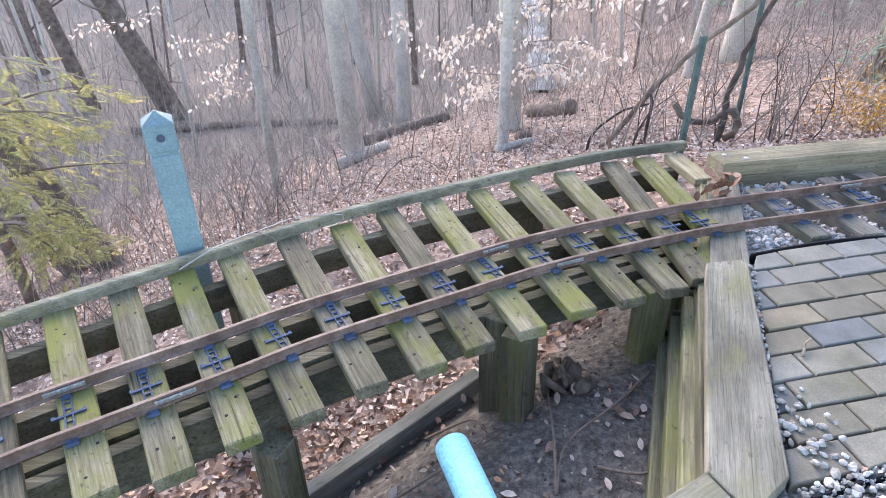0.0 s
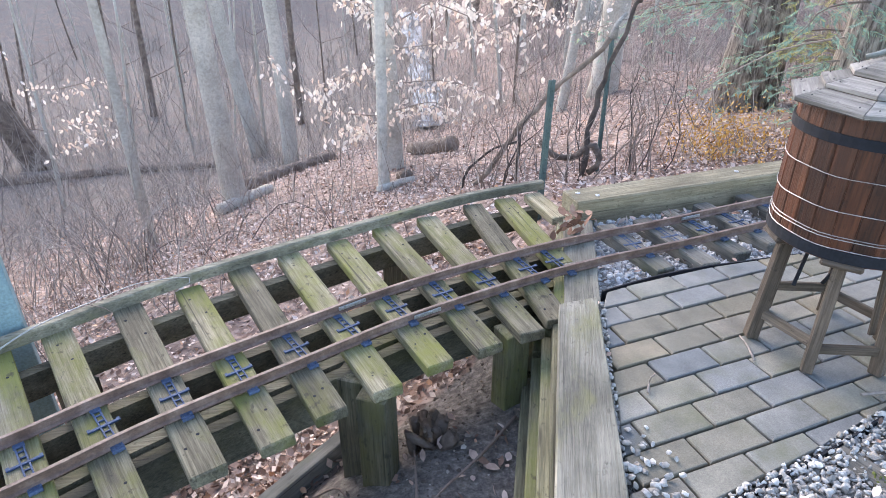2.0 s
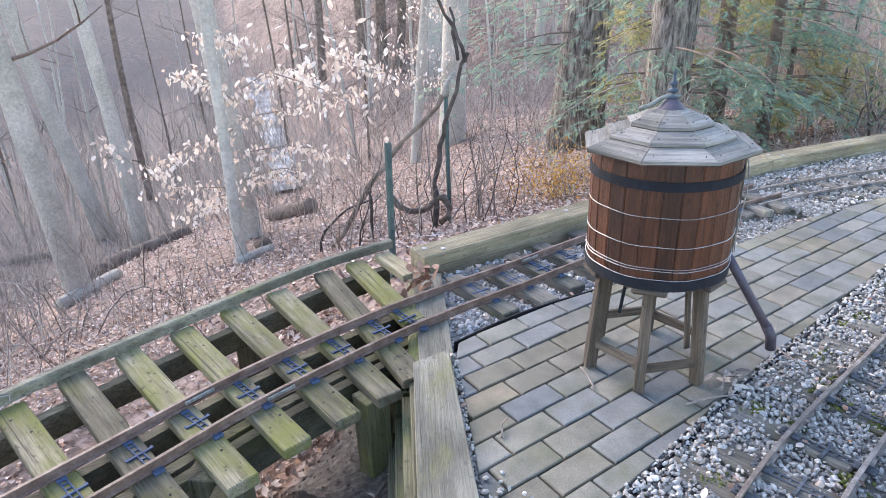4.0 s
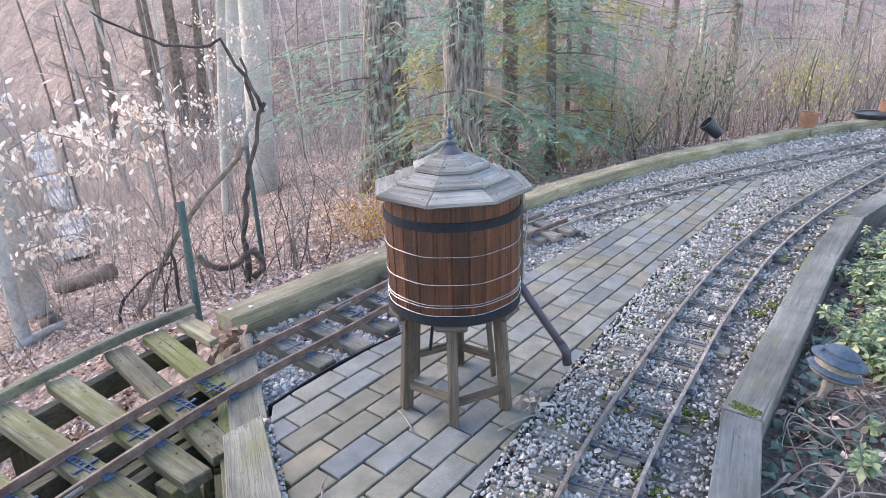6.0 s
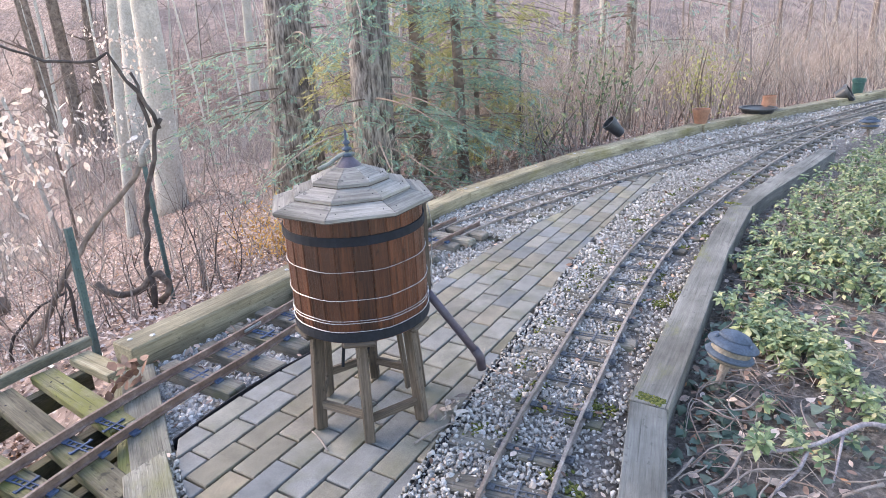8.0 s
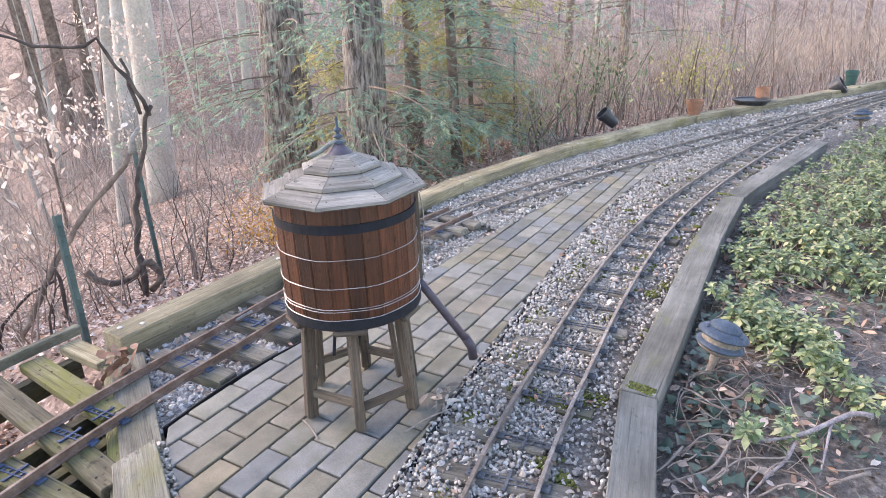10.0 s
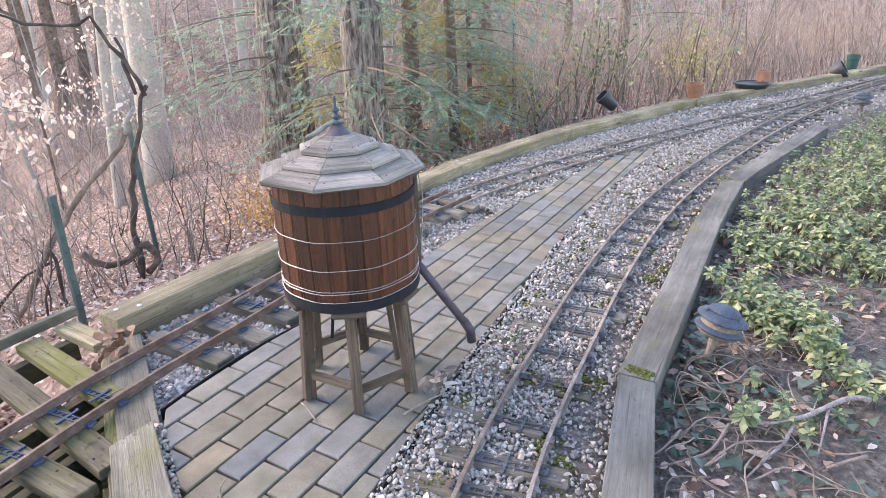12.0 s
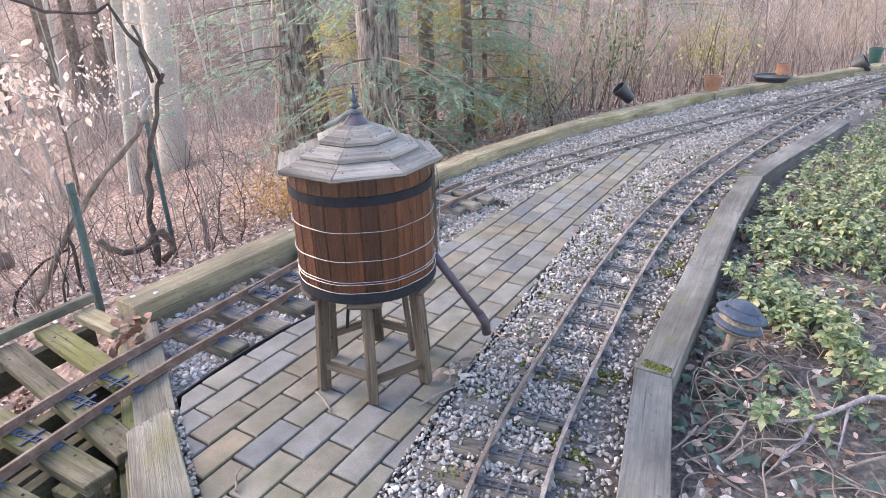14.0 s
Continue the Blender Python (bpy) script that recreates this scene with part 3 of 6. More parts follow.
plank_poly("cap_board", [(0.845, 1.71), (1.08, 2.40), (1.20, 2.365), (0.97, 1.70)], 0.0, 0.038, M_BOARD, wall)
plank_poly("cap_board", [(0.535, 0.90), (0.825, 1.715), (0.965, 1.735), (0.70, 0.88), (0.585, 0.79)], 0.03, 0.04, M_BOARD, wall)
plank_poly("cap_board", [(0.53, 0.895), (-1.2, -0.12), (-1.13, -0.24), (0.58, 0.785)], 0.03, 0.04, M_BOARD, wall)
for a, b in [((0.85, 1.74), (1.09, 2.40)), ((0.565, 0.90), (0.84, 1.71))]:
    for k in range(6):
        x = -0.012 - 0.03 * k
        beam("plank", (a[0] + x, a[1], -0.055 - 0.082 * k), (b[0] + x, b[1], -0.055 - 0.082 * k), 0.045, 0.079, M_WALL, wall, bevel=0.004)
for k in range(6):
    y = 0.03 * k
    beam("plank", (0.55, 0.875 + y, -0.055 - 0.082 * k), (-1.2, -0.16 + y, -0.055 - 0.082 * k), 0.045, 0.079, M_WALL, wall, bevel=0.004)
beam("post", (0.665, 1.70, -0.7), (0.665, 1.70, -0.04), 0.088, 0.088, M_WALL, wall, up=(0.95, 0.3, 0))

# ---- timber border and edging ----
LOGS = [((1.13, 2.473), (3.68, 2.862)), ((3.69, 2.865), (5.1, 2.83)), ((5.11, 2.83), (7.05, 2.52)), ((7.06, 2.5), (9.4, 1.78)), ((9.41, 1.78), (12.5, 0.9))]
for i, (a, b) in enumerate(LOGS):
    t = thing("landscape_timber", "pale green treated timber laid along the track" if i < 3 else "low mossy timber edging beside the track", "timber", group="border timbers")
    beam("beam", (*a, 0.0), (*b, 0.0), 0.14, 0.14, M_LOG, t, bevel=0.006)
    u = (Vector(b) - Vector(a)).normalized()
    for k in ((0.05, 0.02), (0.12, -0.03), (0.9, 0.01)):
        q = Vector(a) + u * k[0] + Vector((-u.y, u.x)) * k[1]
        part("bolt", lathe(bmesh.new(), [(0.011, 0.0), (0.011, 0.003), (0.004, 0.005)], 12), M_STEEL, t, "round pale bolt head", pose(q.x, q.y, 0.0695))
EDGE = [[(1.30, 0.42), (2.052, 0.74), (2.075, 0.625), (1.36, 0.305)], [(2.057, 0.745), (2.8, 0.915), (3.52, 1.088), (4.36, 1.236), (4.43, 1.125), (3.60, 0.972), (2.8, 0.785), (2.083, 0.622)], [(4.365, 1.24), (4.9, 1.252), (5.87, 1.22), (6.4, 1.2), (6.38, 1.09), (5.81, 1.095), (4.79, 1.13), (4.436, 1.122)]]
for pts in EDGE:
    tagged(plank_poly("edging_board", pts, 0.05, 0.11, M_EDGE, None), "grey weathered edging board with specks of moss", "board", group="edging boards")



# ---- ties in the ballast ----
TIE_OLD = [mesh_of("tie", box(bmesh.new(), 0.40 + 0.03 * i, 0.085, 0.05, 0.005, warp=0.003), M_SLEEPER) for i in range(3)]
TIE_GREY = [mesh_of("tie", box(bmesh.new(), 0.34 + 0.05 * i, 0.075, 0.04, 0.006, warp=0.005), M_SLEEPER) for i in range(3)]


BARE = []


def lay_ties(parent, even, spots, z, meshes, plates=True, slide=0.0, spread=0.03):
    for x in spots:
        p, d = across(even, x)
        a = math.atan2(d.y, d.x) + math.pi / 2 + random.uniform(-0.06, 0.06)
        q = p + Vector((-d.y, d.x, 0)) * (slide + random.uniform(-spread, spread))
        BARE.append((q.x, q.y, math.cos(a), math.sin(a)))
        put("tie", random.choice(meshes), parent, pose(q.x, q.y, z + random.uniform(-0.004, 0.002), random.uniform(-1, 1), random.uniform(-1, 1), math.degrees(a)))
        if plates:
            plate_at(parent, p, d, z + 0.022)


lay_ties(track_a, even_a, [1.28, 1.45, 1.62, 1.82, 2.03, 2.25], -0.022, TIE_OLD)
lay_ties(track_a, even_a, [2.47, 2.7, 2.92], -0.018, TIE_GREY)
lay_ties(track_far, even_far, np.arange(3.5, 11.8, 0.19), -0.016, TIE_GREY, False)
lay_ties(track_b, even_b, [0.55, 0.72, 0.89, 1.05, 1.22, 1.385, 1.55, 1.705, 1.895, 2.083, 2.255, 2.456, 2.62, 2.815, 3.0, 3.19, 3.38, 3.57, 3.76, 3.95, 4.14], -0.020, TIE_GREY, True, 0.05, 0.05)
lay_ties(track_b, even_b, np.arange(4.33, 9.6, 0.19), -0.015, TIE_GREY, False)
for x in (3.5, 3.9, 4.3, 4.7, 5.1, 5.5, 5.9):
    p, d = across(even_far, x)
    plate_at(track_far, p, d, 0.0)
for i, (x, y, a, z) in enumerate([(3.02, 2.40, 96, -0.006), (3.15, 2.42, 92, -0.005), (3.20, 2.40, 99, -0.045), (3.05, 2.38, 90, -0.047)]):
    tagged(put("spare_tie", TIE_GREY[i % 3], None, pose(x, y, z, 0, 0, a)), "short grey timber tie stacked under the rail end", "tie", group="stacked spare ties")


def joint_bar(parent, even, x, side, z):
    p, d = across(even, x)
    n = Vector((-d.y, d.x, 0))
    for s in (-1, 1):
        bm = bmesh.new()
        box(bm, 0.10, 0.005, 0.013, 0.001)
        for k in (-0.035, -0.012, 0.012, 0.035):
            bmesh.ops.create_cone(bm, cap_ends=True, segments=6, radius1=0.004, radius2=0.004, depth=0.012, matrix=Matrix.Translation((k, 0, 0)) @ Matrix.Rotation(1.5708, 4, "X"))
        q = p + n * (side * GAUGE / 2 + s * 0.008)
        part("joint_bar", bm, M_STEEL, parent, "bolted steel joint bar", pose(q.x, q.y, z - 0.014, 0, 0, math.degrees(math.atan2(d.y, d.x))))


for x, s in [(-0.97, 1), (-0.76, -1), (0.18, 1), (0.36, -1), (1.62, 1)]:
    joint_bar(track_a, even_a, x, s, 0.034)

# ---- paving ----


def paver_material():
    m, nt, b, co = begin("concrete paver", 0.75)
    v = shifted(nt, co)
    _, rnd = piece_value(nt, 0, 1)
    c = ramp(nt, rnd, [(0.0, (0.165, 0.15, 0.11)), (0.2, (0.235, 0.225, 0.19)), (0.36, (0.19, 0.20, 0.205)), (0.5, (0.29, 0.275, 0.235)), (0.64, (0.15, 0.165, 0.175)), (0.78, (0.24, 0.205, 0.145)), (0.9, (0.205, 0.215, 0.22)), (1.0, (0.275, 0.25, 0.17))])
    a = tex(nt, "Noise", v, 9, detail=6)
    g = tex(nt, "Noise", v, 260, detail=3)
    c = mixc(nt, 1.0, c, ramp(nt, a.outputs["Fac"], [(0.3, (0.60, 0.60, 0.58)), (0.7, (1.14, 1.12, 1.07))]), "MULTIPLY")
    c = mixc(nt, 1.0, c, ramp(nt, g.outputs["Fac"], [(0.3, (0.78,) * 3), (0.7, (1.18,) * 3)]), "MULTIPLY")
    al = tex(nt, "Noise", v, 5, detail=5)
    c = mixc(nt, ramp(nt, al.outputs["Fac"], [(0.5, (0, 0, 0)), (0.72, (0.65, 0.65, 0.65))]), c, (0.11, 0.112, 0.055))
    finish(nt, b, c, math_node(nt, "ADD", a.outputs["Fac"], g.outputs["Fac"]), 0.0015, 0.6)
    return m


M_PAVER = paver_material()


def clip(poly, axis, limit, sign):
    """The part of a polygon on one side of an axis-parallel line."""
    out = []
    for i, p in enumerate(poly):
        q = poly[(i + 1) % len(poly)]
        a, b = sign * (p[axis] - limit), sign * (q[axis] - limit)
        if a <= 0:
            out.append(p)
        if (a <= 0) != (b <= 0):
            t = a / (a - b)
            out.append((p[0] + (q[0] - p[0]) * t, p[1] + (q[1] - p[1]) * t))
    return out


def area(poly):
    return 0.5 * sum(p[0] * q[1] - q[0] * p[1] for p, q in zip(poly, poly[1:] + poly[:1]))


def paver_mesh(poly):
    """A slab with a chamfered top edge."""
    cx, cy = sum(p[0] for p in poly) / len(poly), sum(p[1] for p in poly) / len(poly)
    bm = bmesh.new()

    def ring(shrink, z):
        out = []
        for x, y in poly:
            d = Vector((x - cx, y - cy))
            d -= d.normalized() * min(shrink * 1.4, d.length * 0.5)
            out.append(bm.verts.new((d.x, d.y, z)))
        return out
    rings = [ring(0.0, -0.05), ring(0.0, -0.005), ring(0.0022, -0.0012), ring(0.005, 0.0)]
    n = len(poly)
    for r, s in zip(rings, rings[1:]):
        for j in range(n):
            bm.faces.new((r[j], r[(j + 1) % n], s[(j + 1) % n], s[j]))
    bm.faces.new(rings[-1])
    return mesh_of("paver", bm, M_PAVER), (cx, cy)


def build_paving():
    top = thing("pavement", "weathered grey and tan concrete pavers laid in running bond", "paving", kind="structure")
    th = radians(11.5)
    cu, su = math.cos(th), math.sin(th)
    ox, oy = 1.103, 1.344
    local = [((x - ox) * cu + (y - oy) * su, -(x - ox) * su + (y - oy) * cu) for x, y in PAVING]
    if area(local) < 0:
        local.reverse()
    L, W, G = 0.194, 0.0945, 0.0035
    whole = {}
    for r in range(-9, 14):
        for c in range(-5, 26):
            u0, v0 = c * L + (0.1 if r % 2 else 0.0), (r - 1) * W
            p = local
            for ax, lim, sg in ((0, u0 + G, -1), (0, u0 + L - G, 1), (1, v0 + G, -1), (1, v0 + W - G, 1)):
                p = clip(p, ax, lim, sg) if p else p
            if len(p) < 3 or area(p) < 0.0012:
                continue
            full = abs(area(p) - (L - 2 * G) * (W - 2 * G)) < 1e-6 and len(p) == 4
            if full and "m" in whole:
                me, (cx, cy) = whole["m"], (u0 + L / 2, v0 + W / 2)
            else:
                me, (cx, cy) = paver_mesh(p)
                if full:
                    whole["m"] = me
            put("paver", me, top, pose(ox + cx * cu - cy * su, oy + cx * su + cy * cu, random.uniform(-0.002, 0.003), random.uniform(-0.5, 0.5), random.uniform(-0.4, 0.4), 11.5 + random.uniform(-0.5, 0.5)))


build_paving()
edging = smooth_line([Vector((x, y, -0.01)) for x, y in [(0.74, 0.85), (1.24, 1.005), (1.58, 1.125), (1.91, 1.235), (2.35, 1.355), (3.2, 1.62)]], 0.05)
tagged(part("edging_strip", sweep(bmesh.new(), edging, RECT(0.006, -0.04, 0.012)), M_BAND, None), "thin black plastic edging strip beside the pavers", "edging")
edging = smooth_line([Vector((x, y, -0.01)) for x, y in [(1.02, 1.815), (1.28, 1.885), (1.5, 1.915), (2.0, 1.95), (2.47, 2.005)]], 0.05)
tagged(part("edging_strip", sweep(bmesh.new(), edging, RECT(0.006, -0.04, 0.008)), M_BAND, None), "thin black plastic edging strip between pavers and gravel", "edging")

# ---- ballast ----


def stone_shape(seed):
    rng = np.random.default_rng(seed)
    bm = bmesh.new()
    bmesh.ops.create_icosphere(bm, subdivisions=1, radius=1)
    v = np.array([tuple(q.co) for q in bm.verts])
    f = np.array([[w.index for w in q.verts] for q in bm.faces])
    bm.free()
    v = v * rng.uniform(0.62, 1.12, (len(v), 1)) * np.array([1.0, 0.78, 0.6])
    return v, f


def build_ballast():
    rng = np.random.default_rng(3)
    meshes, pale = [], []
    near = {k: [q for q in BARE if abs(q[0] - 0.25 * k - 0.125) < 0.4] for k in range(60)}
    for lo, hi, n, r in [(0.55, 3.4, 120000, (0.005, 0.0125)), (3.4, 6.5, 42000, (0.0065, 0.014)), (6.5, 12.5, 18000, (0.010, 0.020))]:
        xy = np.stack([rng.uniform(lo, hi, n), rng.uniform(-0.3, 3.0, n)], 1)
        keep, zs = [], []
        for x, y in xy:
            if not on_platform(x, y) or y < lerp(x, EDGE_LINE) or y > lerp(x, BORDER) - 0.2 or inside(PAVING, x, y):
                continue
            if x < 1.13 and y > lerp(x, WALL) - 0.19 and y < 2.3 or x < 0.72 and y > 0.78:
                continue
            upper = y > lerp(x, [(1.0, 1.75), (5.0, 2.05)])
            near_b = abs(y - lerp(x, [(0.62, 0.36), (1.43, 0.765), (2.18, 1.01), (3.49, 1.335), (5.45, 1.5), (8.3, 1.36)])) < 0.19
            z = -0.05 if upper and x < 2.6 else -0.034 if upper and x < 3.2 else -0.0065 if near_b else -0.002
            if not upper and y < lerp(x, [(0.6, 0.32), (1.43, 0.70), (2.18, 0.95), (3.5, 1.27), (9, 1.3)]) - 0.04 and rng.random() < 0.66:
                continue
            if upper and x < 2.6:
                if rng.random() < 0.7:
                    pale.append((x, y, z + rng.uniform(-0.012, 0.006)))
                continue
            if rng.random() < 0.58 and any(abs((x - q[0]) * q[2] + (y - q[1]) * q[3]) < 0.18 and abs((y - q[1]) * q[2] - (x - q[0]) * q[3]) < 0.034 for q in near[int(x / 0.25)]):
                continue
            keep.append((x, y))
            zs.append(z + rng.uniform(-0.014, 0.007))
        keep, zs = np.array(keep), np.array(zs)
        pick = rng.integers(0, 5, len(keep))
        for s in range(5):
            m = pick == s
            v, f = stone_shape(s)
            k = int(m.sum())
            size = rng.uniform(r[0], r[1], k) * rng.choice([0.8, 1.0, 1.35], k, p=[0.5, 0.4, 0.1])
            meshes.append((v, f, placed(turns(k, rng, 0.8) * size[:, None, None], np.column_stack([keep[m], zs[m]]))))
    pale = np.array(pale)
    pale_meshes = []
    for s in range(4):
        v, f = stone_shape(10 + s)
        p = pale[s::4]
        size = rng.uniform(0.008, 0.018, len(p))
        pale_meshes.append((v, f, placed(turns(len(p), rng, 0.8) * size[:, None, None], p)))
    return meshes, pale_meshes


def joined(name, pieces, material, flat=False):
    """Several scatters in one mesh."""
    cos, idx, base = [], [], 0
    for v, f, mats in pieces:
        v, f = np.asarray(v, float), np.asarray(f)
        n, k = len(mats), len(v)
        if not n:
            continue
        cos.append((np.einsum("nij,kj->nki", mats[:, :, :3], v) + mats[:, None, :, 3]).reshape(-1, 3))
        idx.append((f[None] + (np.arange(n) * k)[:, None, None]).reshape(-1, 3) + base)
        base += n * k
    co, tri = np.concatenate(cos), np.concatenate(idx)
    me = bpy.data.meshes.new(name)
    me.vertices.add(len(co))
    me.vertices.foreach_set("co", co.reshape(-1))
    me.loops.add(tri.size)
    me.loops.foreach_set("vertex_index", tri.reshape(-1))
    me.polygons.add(len(tri))
    me.polygons.foreach_set("loop_start", np.arange(0, tri.size, 3))
    if flat:
        me.polygons.foreach_set("use_smooth", [False] * len(tri))
    me.update(calc_edges=True)
    me.materials.append(material)
    return me


BALLAST, PALE = build_ballast()
tagged(put("gravel", joined("gravel", PALE, M_GRAVELPALE, True)), "larger pale crushed stone beside the trestle's end", "gravel", kind="stuff")
tagged(put("gravel", joined("gravel", BALLAST, M_GRAVEL, True)), "loose grey and white crushed stone between the tracks", "gravel", kind="stuff")
tagged(put("gravel", joined("gravel", [(*stone_shape(7), placed(turns(60, np.random.default_rng(5), 0.6, (0.008, 0.016)), np.column_stack([np.random.default_rng(6).normal(0.80, 0.045, 60), np.random.default_rng(7).normal(1.04, 0.09, 60), np.random.default_rng(8).uniform(0.002, 0.012, 60)])))], M_GRAVEL, True)), "spilled pale stones lying on the pavers", "gravel", kind="stuff")

# ---- water tower ----
TOWER = (1.55, 1.43)
tower = thing("water_tower", "brown stave model water tower with grey octagonal roof standing on pavers", "water tower", pose(*TOWER, 0.004))
LEGS = [radians(-134 + 60 * k) for k in range(6)]
for a in LEGS:
    x, y = math.cos(a), math.sin(a)
    beam("leg", (0.192 * x, 0.192 * y, 0.0), (0.165 * x, 0.165 * y, 0.345), 0.036, 0.033, M_LEG, tower, up=(y, -x, 0), bevel=0.004, warp=0.002)
    beam("corbel", (0.20 * x - 0.05 * y, 0.20 * y + 0.05 * x, 0.352), (0.20 * x + 0.05 * y, 0.20 * y - 0.05 * x, 0.352), 0.035, 0.018, M_LEG, tower, "small rounded wooden block", bevel=0.006)
for a, b, z in [(0, 1, 0.075), (1, 2, 0.09), (2, 3, 0.075), (3, 4, 0.09), (4, 5, 0.075), (5, 0, 0.09)]:
    p, q = LEGS[a], LEGS[b]
    beam("brace", (0.185 * math.cos(p), 0.185 * math.sin(p), z), (0.185 * math.cos(q), 0.185 * math.sin(q), z), 0.016, 0.03, M_LEG, tower)
beam("strut", (0.06, -0.12, 0.09), (0.055, -0.10, 0.30), 0.02, 0.012, M_LEG, tower, up=(0, 1, 0))
part("rod", tube(bmesh.new(), [(0.10, 0.14, 0.10), (0.14, 0.06, 0.34)], 0.006, 6), M_BAND, tower, "dark iron tie rod")
part("rod", tube(bmesh.new(), [(-0.02, 0.12, 0.12), (0.06, 0.17, 0.34)], 0.006, 6), M_BAND, tower, "dark iron tie rod")
part("tank_floor", lathe(bmesh.new(), [(0.19, 0.352), (0.195, 0.358), (0.195, 0.372)], 32), M_LEG, tower)


def stave_mesh(width):
    """One slightly bowed stave, upright, its outer face at radius 0.208."""
    bm = bmesh.new()
    rows = []
    for z in (0.358, 0.45, 0.55, 0.65, 0.752):
        bulge = 0.003 * (1 - ((z - 0.55) / 0.2) ** 2)
        row = []
        for r, k in ((0.19, -0.5), (0.207 + bulge, -0.5), (0.209 + bulge, -0.42), (0.2095 + bulge, 0.42), (0.207 + bulge, 0.5), (0.19, 0.5)):
            a = k * width
            row.append(bm.verts.new((r * math.cos(a), r * math.sin(a), z)))
        rows.append(row)
    for r, s in zip(rows, rows[1:]):
        for j in range(6):
            bm.faces.new((r[j], r[(j + 1) % 6], s[(j + 1) % 6], s[j]))
    bm.faces.new(rows[0])
    bm.faces.new(rows[-1])
    bmesh.ops.recalc_face_normals(bm, faces=bm.faces)
    # the grain runs along local x, so the mesh lies down and the object stands it up
    bm.transform(Matrix.Rotation(radians(90), 4, "Y"))
    return mesh_of("stave", bm, M_STAVE)


tank = thing("tank", "", "", None)
tank.parent = tower
n_staves = 26
STAVE = stave_mesh(6.28318 / n_staves * 0.985)
for k in range(n_staves):
    put("stave", STAVE, tank, Matrix.Rotation(6.28318 * k / n_staves, 4, "Z") @ Matrix.Rotation(radians(-90), 4, "Y"))


def hoop(name, z, half, out, material, label, tilt=0.0):
    bm = lathe(bmesh.new(), [(0.212, -half), (0.212 + out, -half), (0.212 + out, half), (0.212, half)], 48)
    part(name, bm, material, tower, label, pose(0, 0, z, tilt, tilt * 0.6, 0))


hoop("band", 0.672, 0.013, 0.004, M_BAND, "dark painted hoop")
hoop("band", 0.378, 0.015, 0.003, M_BAND, "dark painted hoop")
for z, t in ((0.585, 0.6), (0.494, -0.4), (0.432, 0.3), (0.420, -0.7), (0.398, 0.4)):
    bm = bmesh.new()
    ring = [Vector((0.2145 * math.cos(6.28318 * k / 40), 0.2145 * math.sin(6.28318 * k / 40), 0.0015 * math.sin(k * 1.3))) for k in range(41)]
    part("wire", tube(bm, ring, 0.0012, 5), M_WIRE, tower, "thin galvanised wire hoop", pose(0, 0, z, t, -t * 0.7, 0))

# roof of three overlapping tiers of boards
roof = thing("roof", "", "", None)
roof.parent = tower


def roof_board(r0, z0, r1, z1, thick):
    """A trapezoid board between two radii, its long edge along local x."""
    h = math.sin(radians(22.5)) * 0.994
    c = math.cos(radians(22.5))
    bm = bmesh.new()
    lo = [(-r0 * h, r0 * c, z0), (r0 * h, r0 * c, z0), (r1 * h, r1 * c, z1), (-r1 * h, r1 * c, z1)]
    a = [bm.verts.new(p) for p in lo]
    b = [bm.verts.new((p[0], p[1], p[2] - thick)) for p in lo]
    bm.faces.new(a)
    bm.faces.new(list(reversed(b)))
    for i in range(4):
        bm.faces.new((a[i], b[i], b[(i + 1) % 4], a[(i + 1) % 4]))
    bmesh.ops.recalc_face_normals(bm, faces=bm.faces)
    bmesh.ops.bevel(bm, geom=list(bm.edges), offset=0.0012, segments=1, affect="EDGES")
    return mesh_of("roof_board", bm, M_ROOF)


for r0, z0, r1, z1 in ((0.252, 0.748, 0.165, 0.772), (0.183, 0.779, 0.105, 0.802), (0.121, 0.810, 0.028, 0.846)):
    me = roof_board(r0, z0, r1, z1, 0.010)
    for k in range(8):
        put("roof_board", me, roof, Matrix.Rotation(radians(-146 + 22.5 - 90 + 45 * k), 4, "Z"))
# dark rings put the tiers' shadow lines and wet edges into colour
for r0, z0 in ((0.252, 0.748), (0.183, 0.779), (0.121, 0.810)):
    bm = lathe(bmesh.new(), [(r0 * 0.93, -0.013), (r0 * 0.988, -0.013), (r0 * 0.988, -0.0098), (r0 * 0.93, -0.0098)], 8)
    part("drip_edge", bm, M_DARKBARK, roof, "dark ring drawing the shadow line and wet edge under a tier", pose(0, 0, z0, 0, 0, -146))
nail = bmesh.new()
bmesh.ops.create_icosphere(nail, subdivisions=1, radius=0.0018)
NAIL = mesh_of("nail", nail, M_BAND)
for r, z in ((0.222, 0.7535), (0.158, 0.784), (0.100, 0.8155)):
    for k in range(8):
        for s in (-0.3, 0.3):
            a = radians(-146 + 22.5 + 45 * k) + s
            put("nail", NAIL, roof, pose(r * math.cos(a), r * math.sin(a), z + 0.003))
part("roof_cap", lathe(bmesh.new(), [(0.040, 0.836), (0.038, 0.842), (0.016, 0.866), (0.008, 0.870)], 24), M_SPOUT, tower, "purple grey metal cone", smooth=True)
part("finial", lathe(bmesh.new(), [(0.009, 0.866), (0.015, 0.870), (0.015, 0.875), (0.006, 0.879), (0.006, 0.884), (0.015, 0.888), (0.015, 0.892), (0.006, 0.897), (0.005, 0.902), (0.011, 0.906), (0.011, 0.911), (0.004, 0.917), (0.0035, 0.935), (0.0055, 0.939), (0.0015, 0.948)], 14), M_LAMP, tower, "dark turned metal finial", smooth=True)
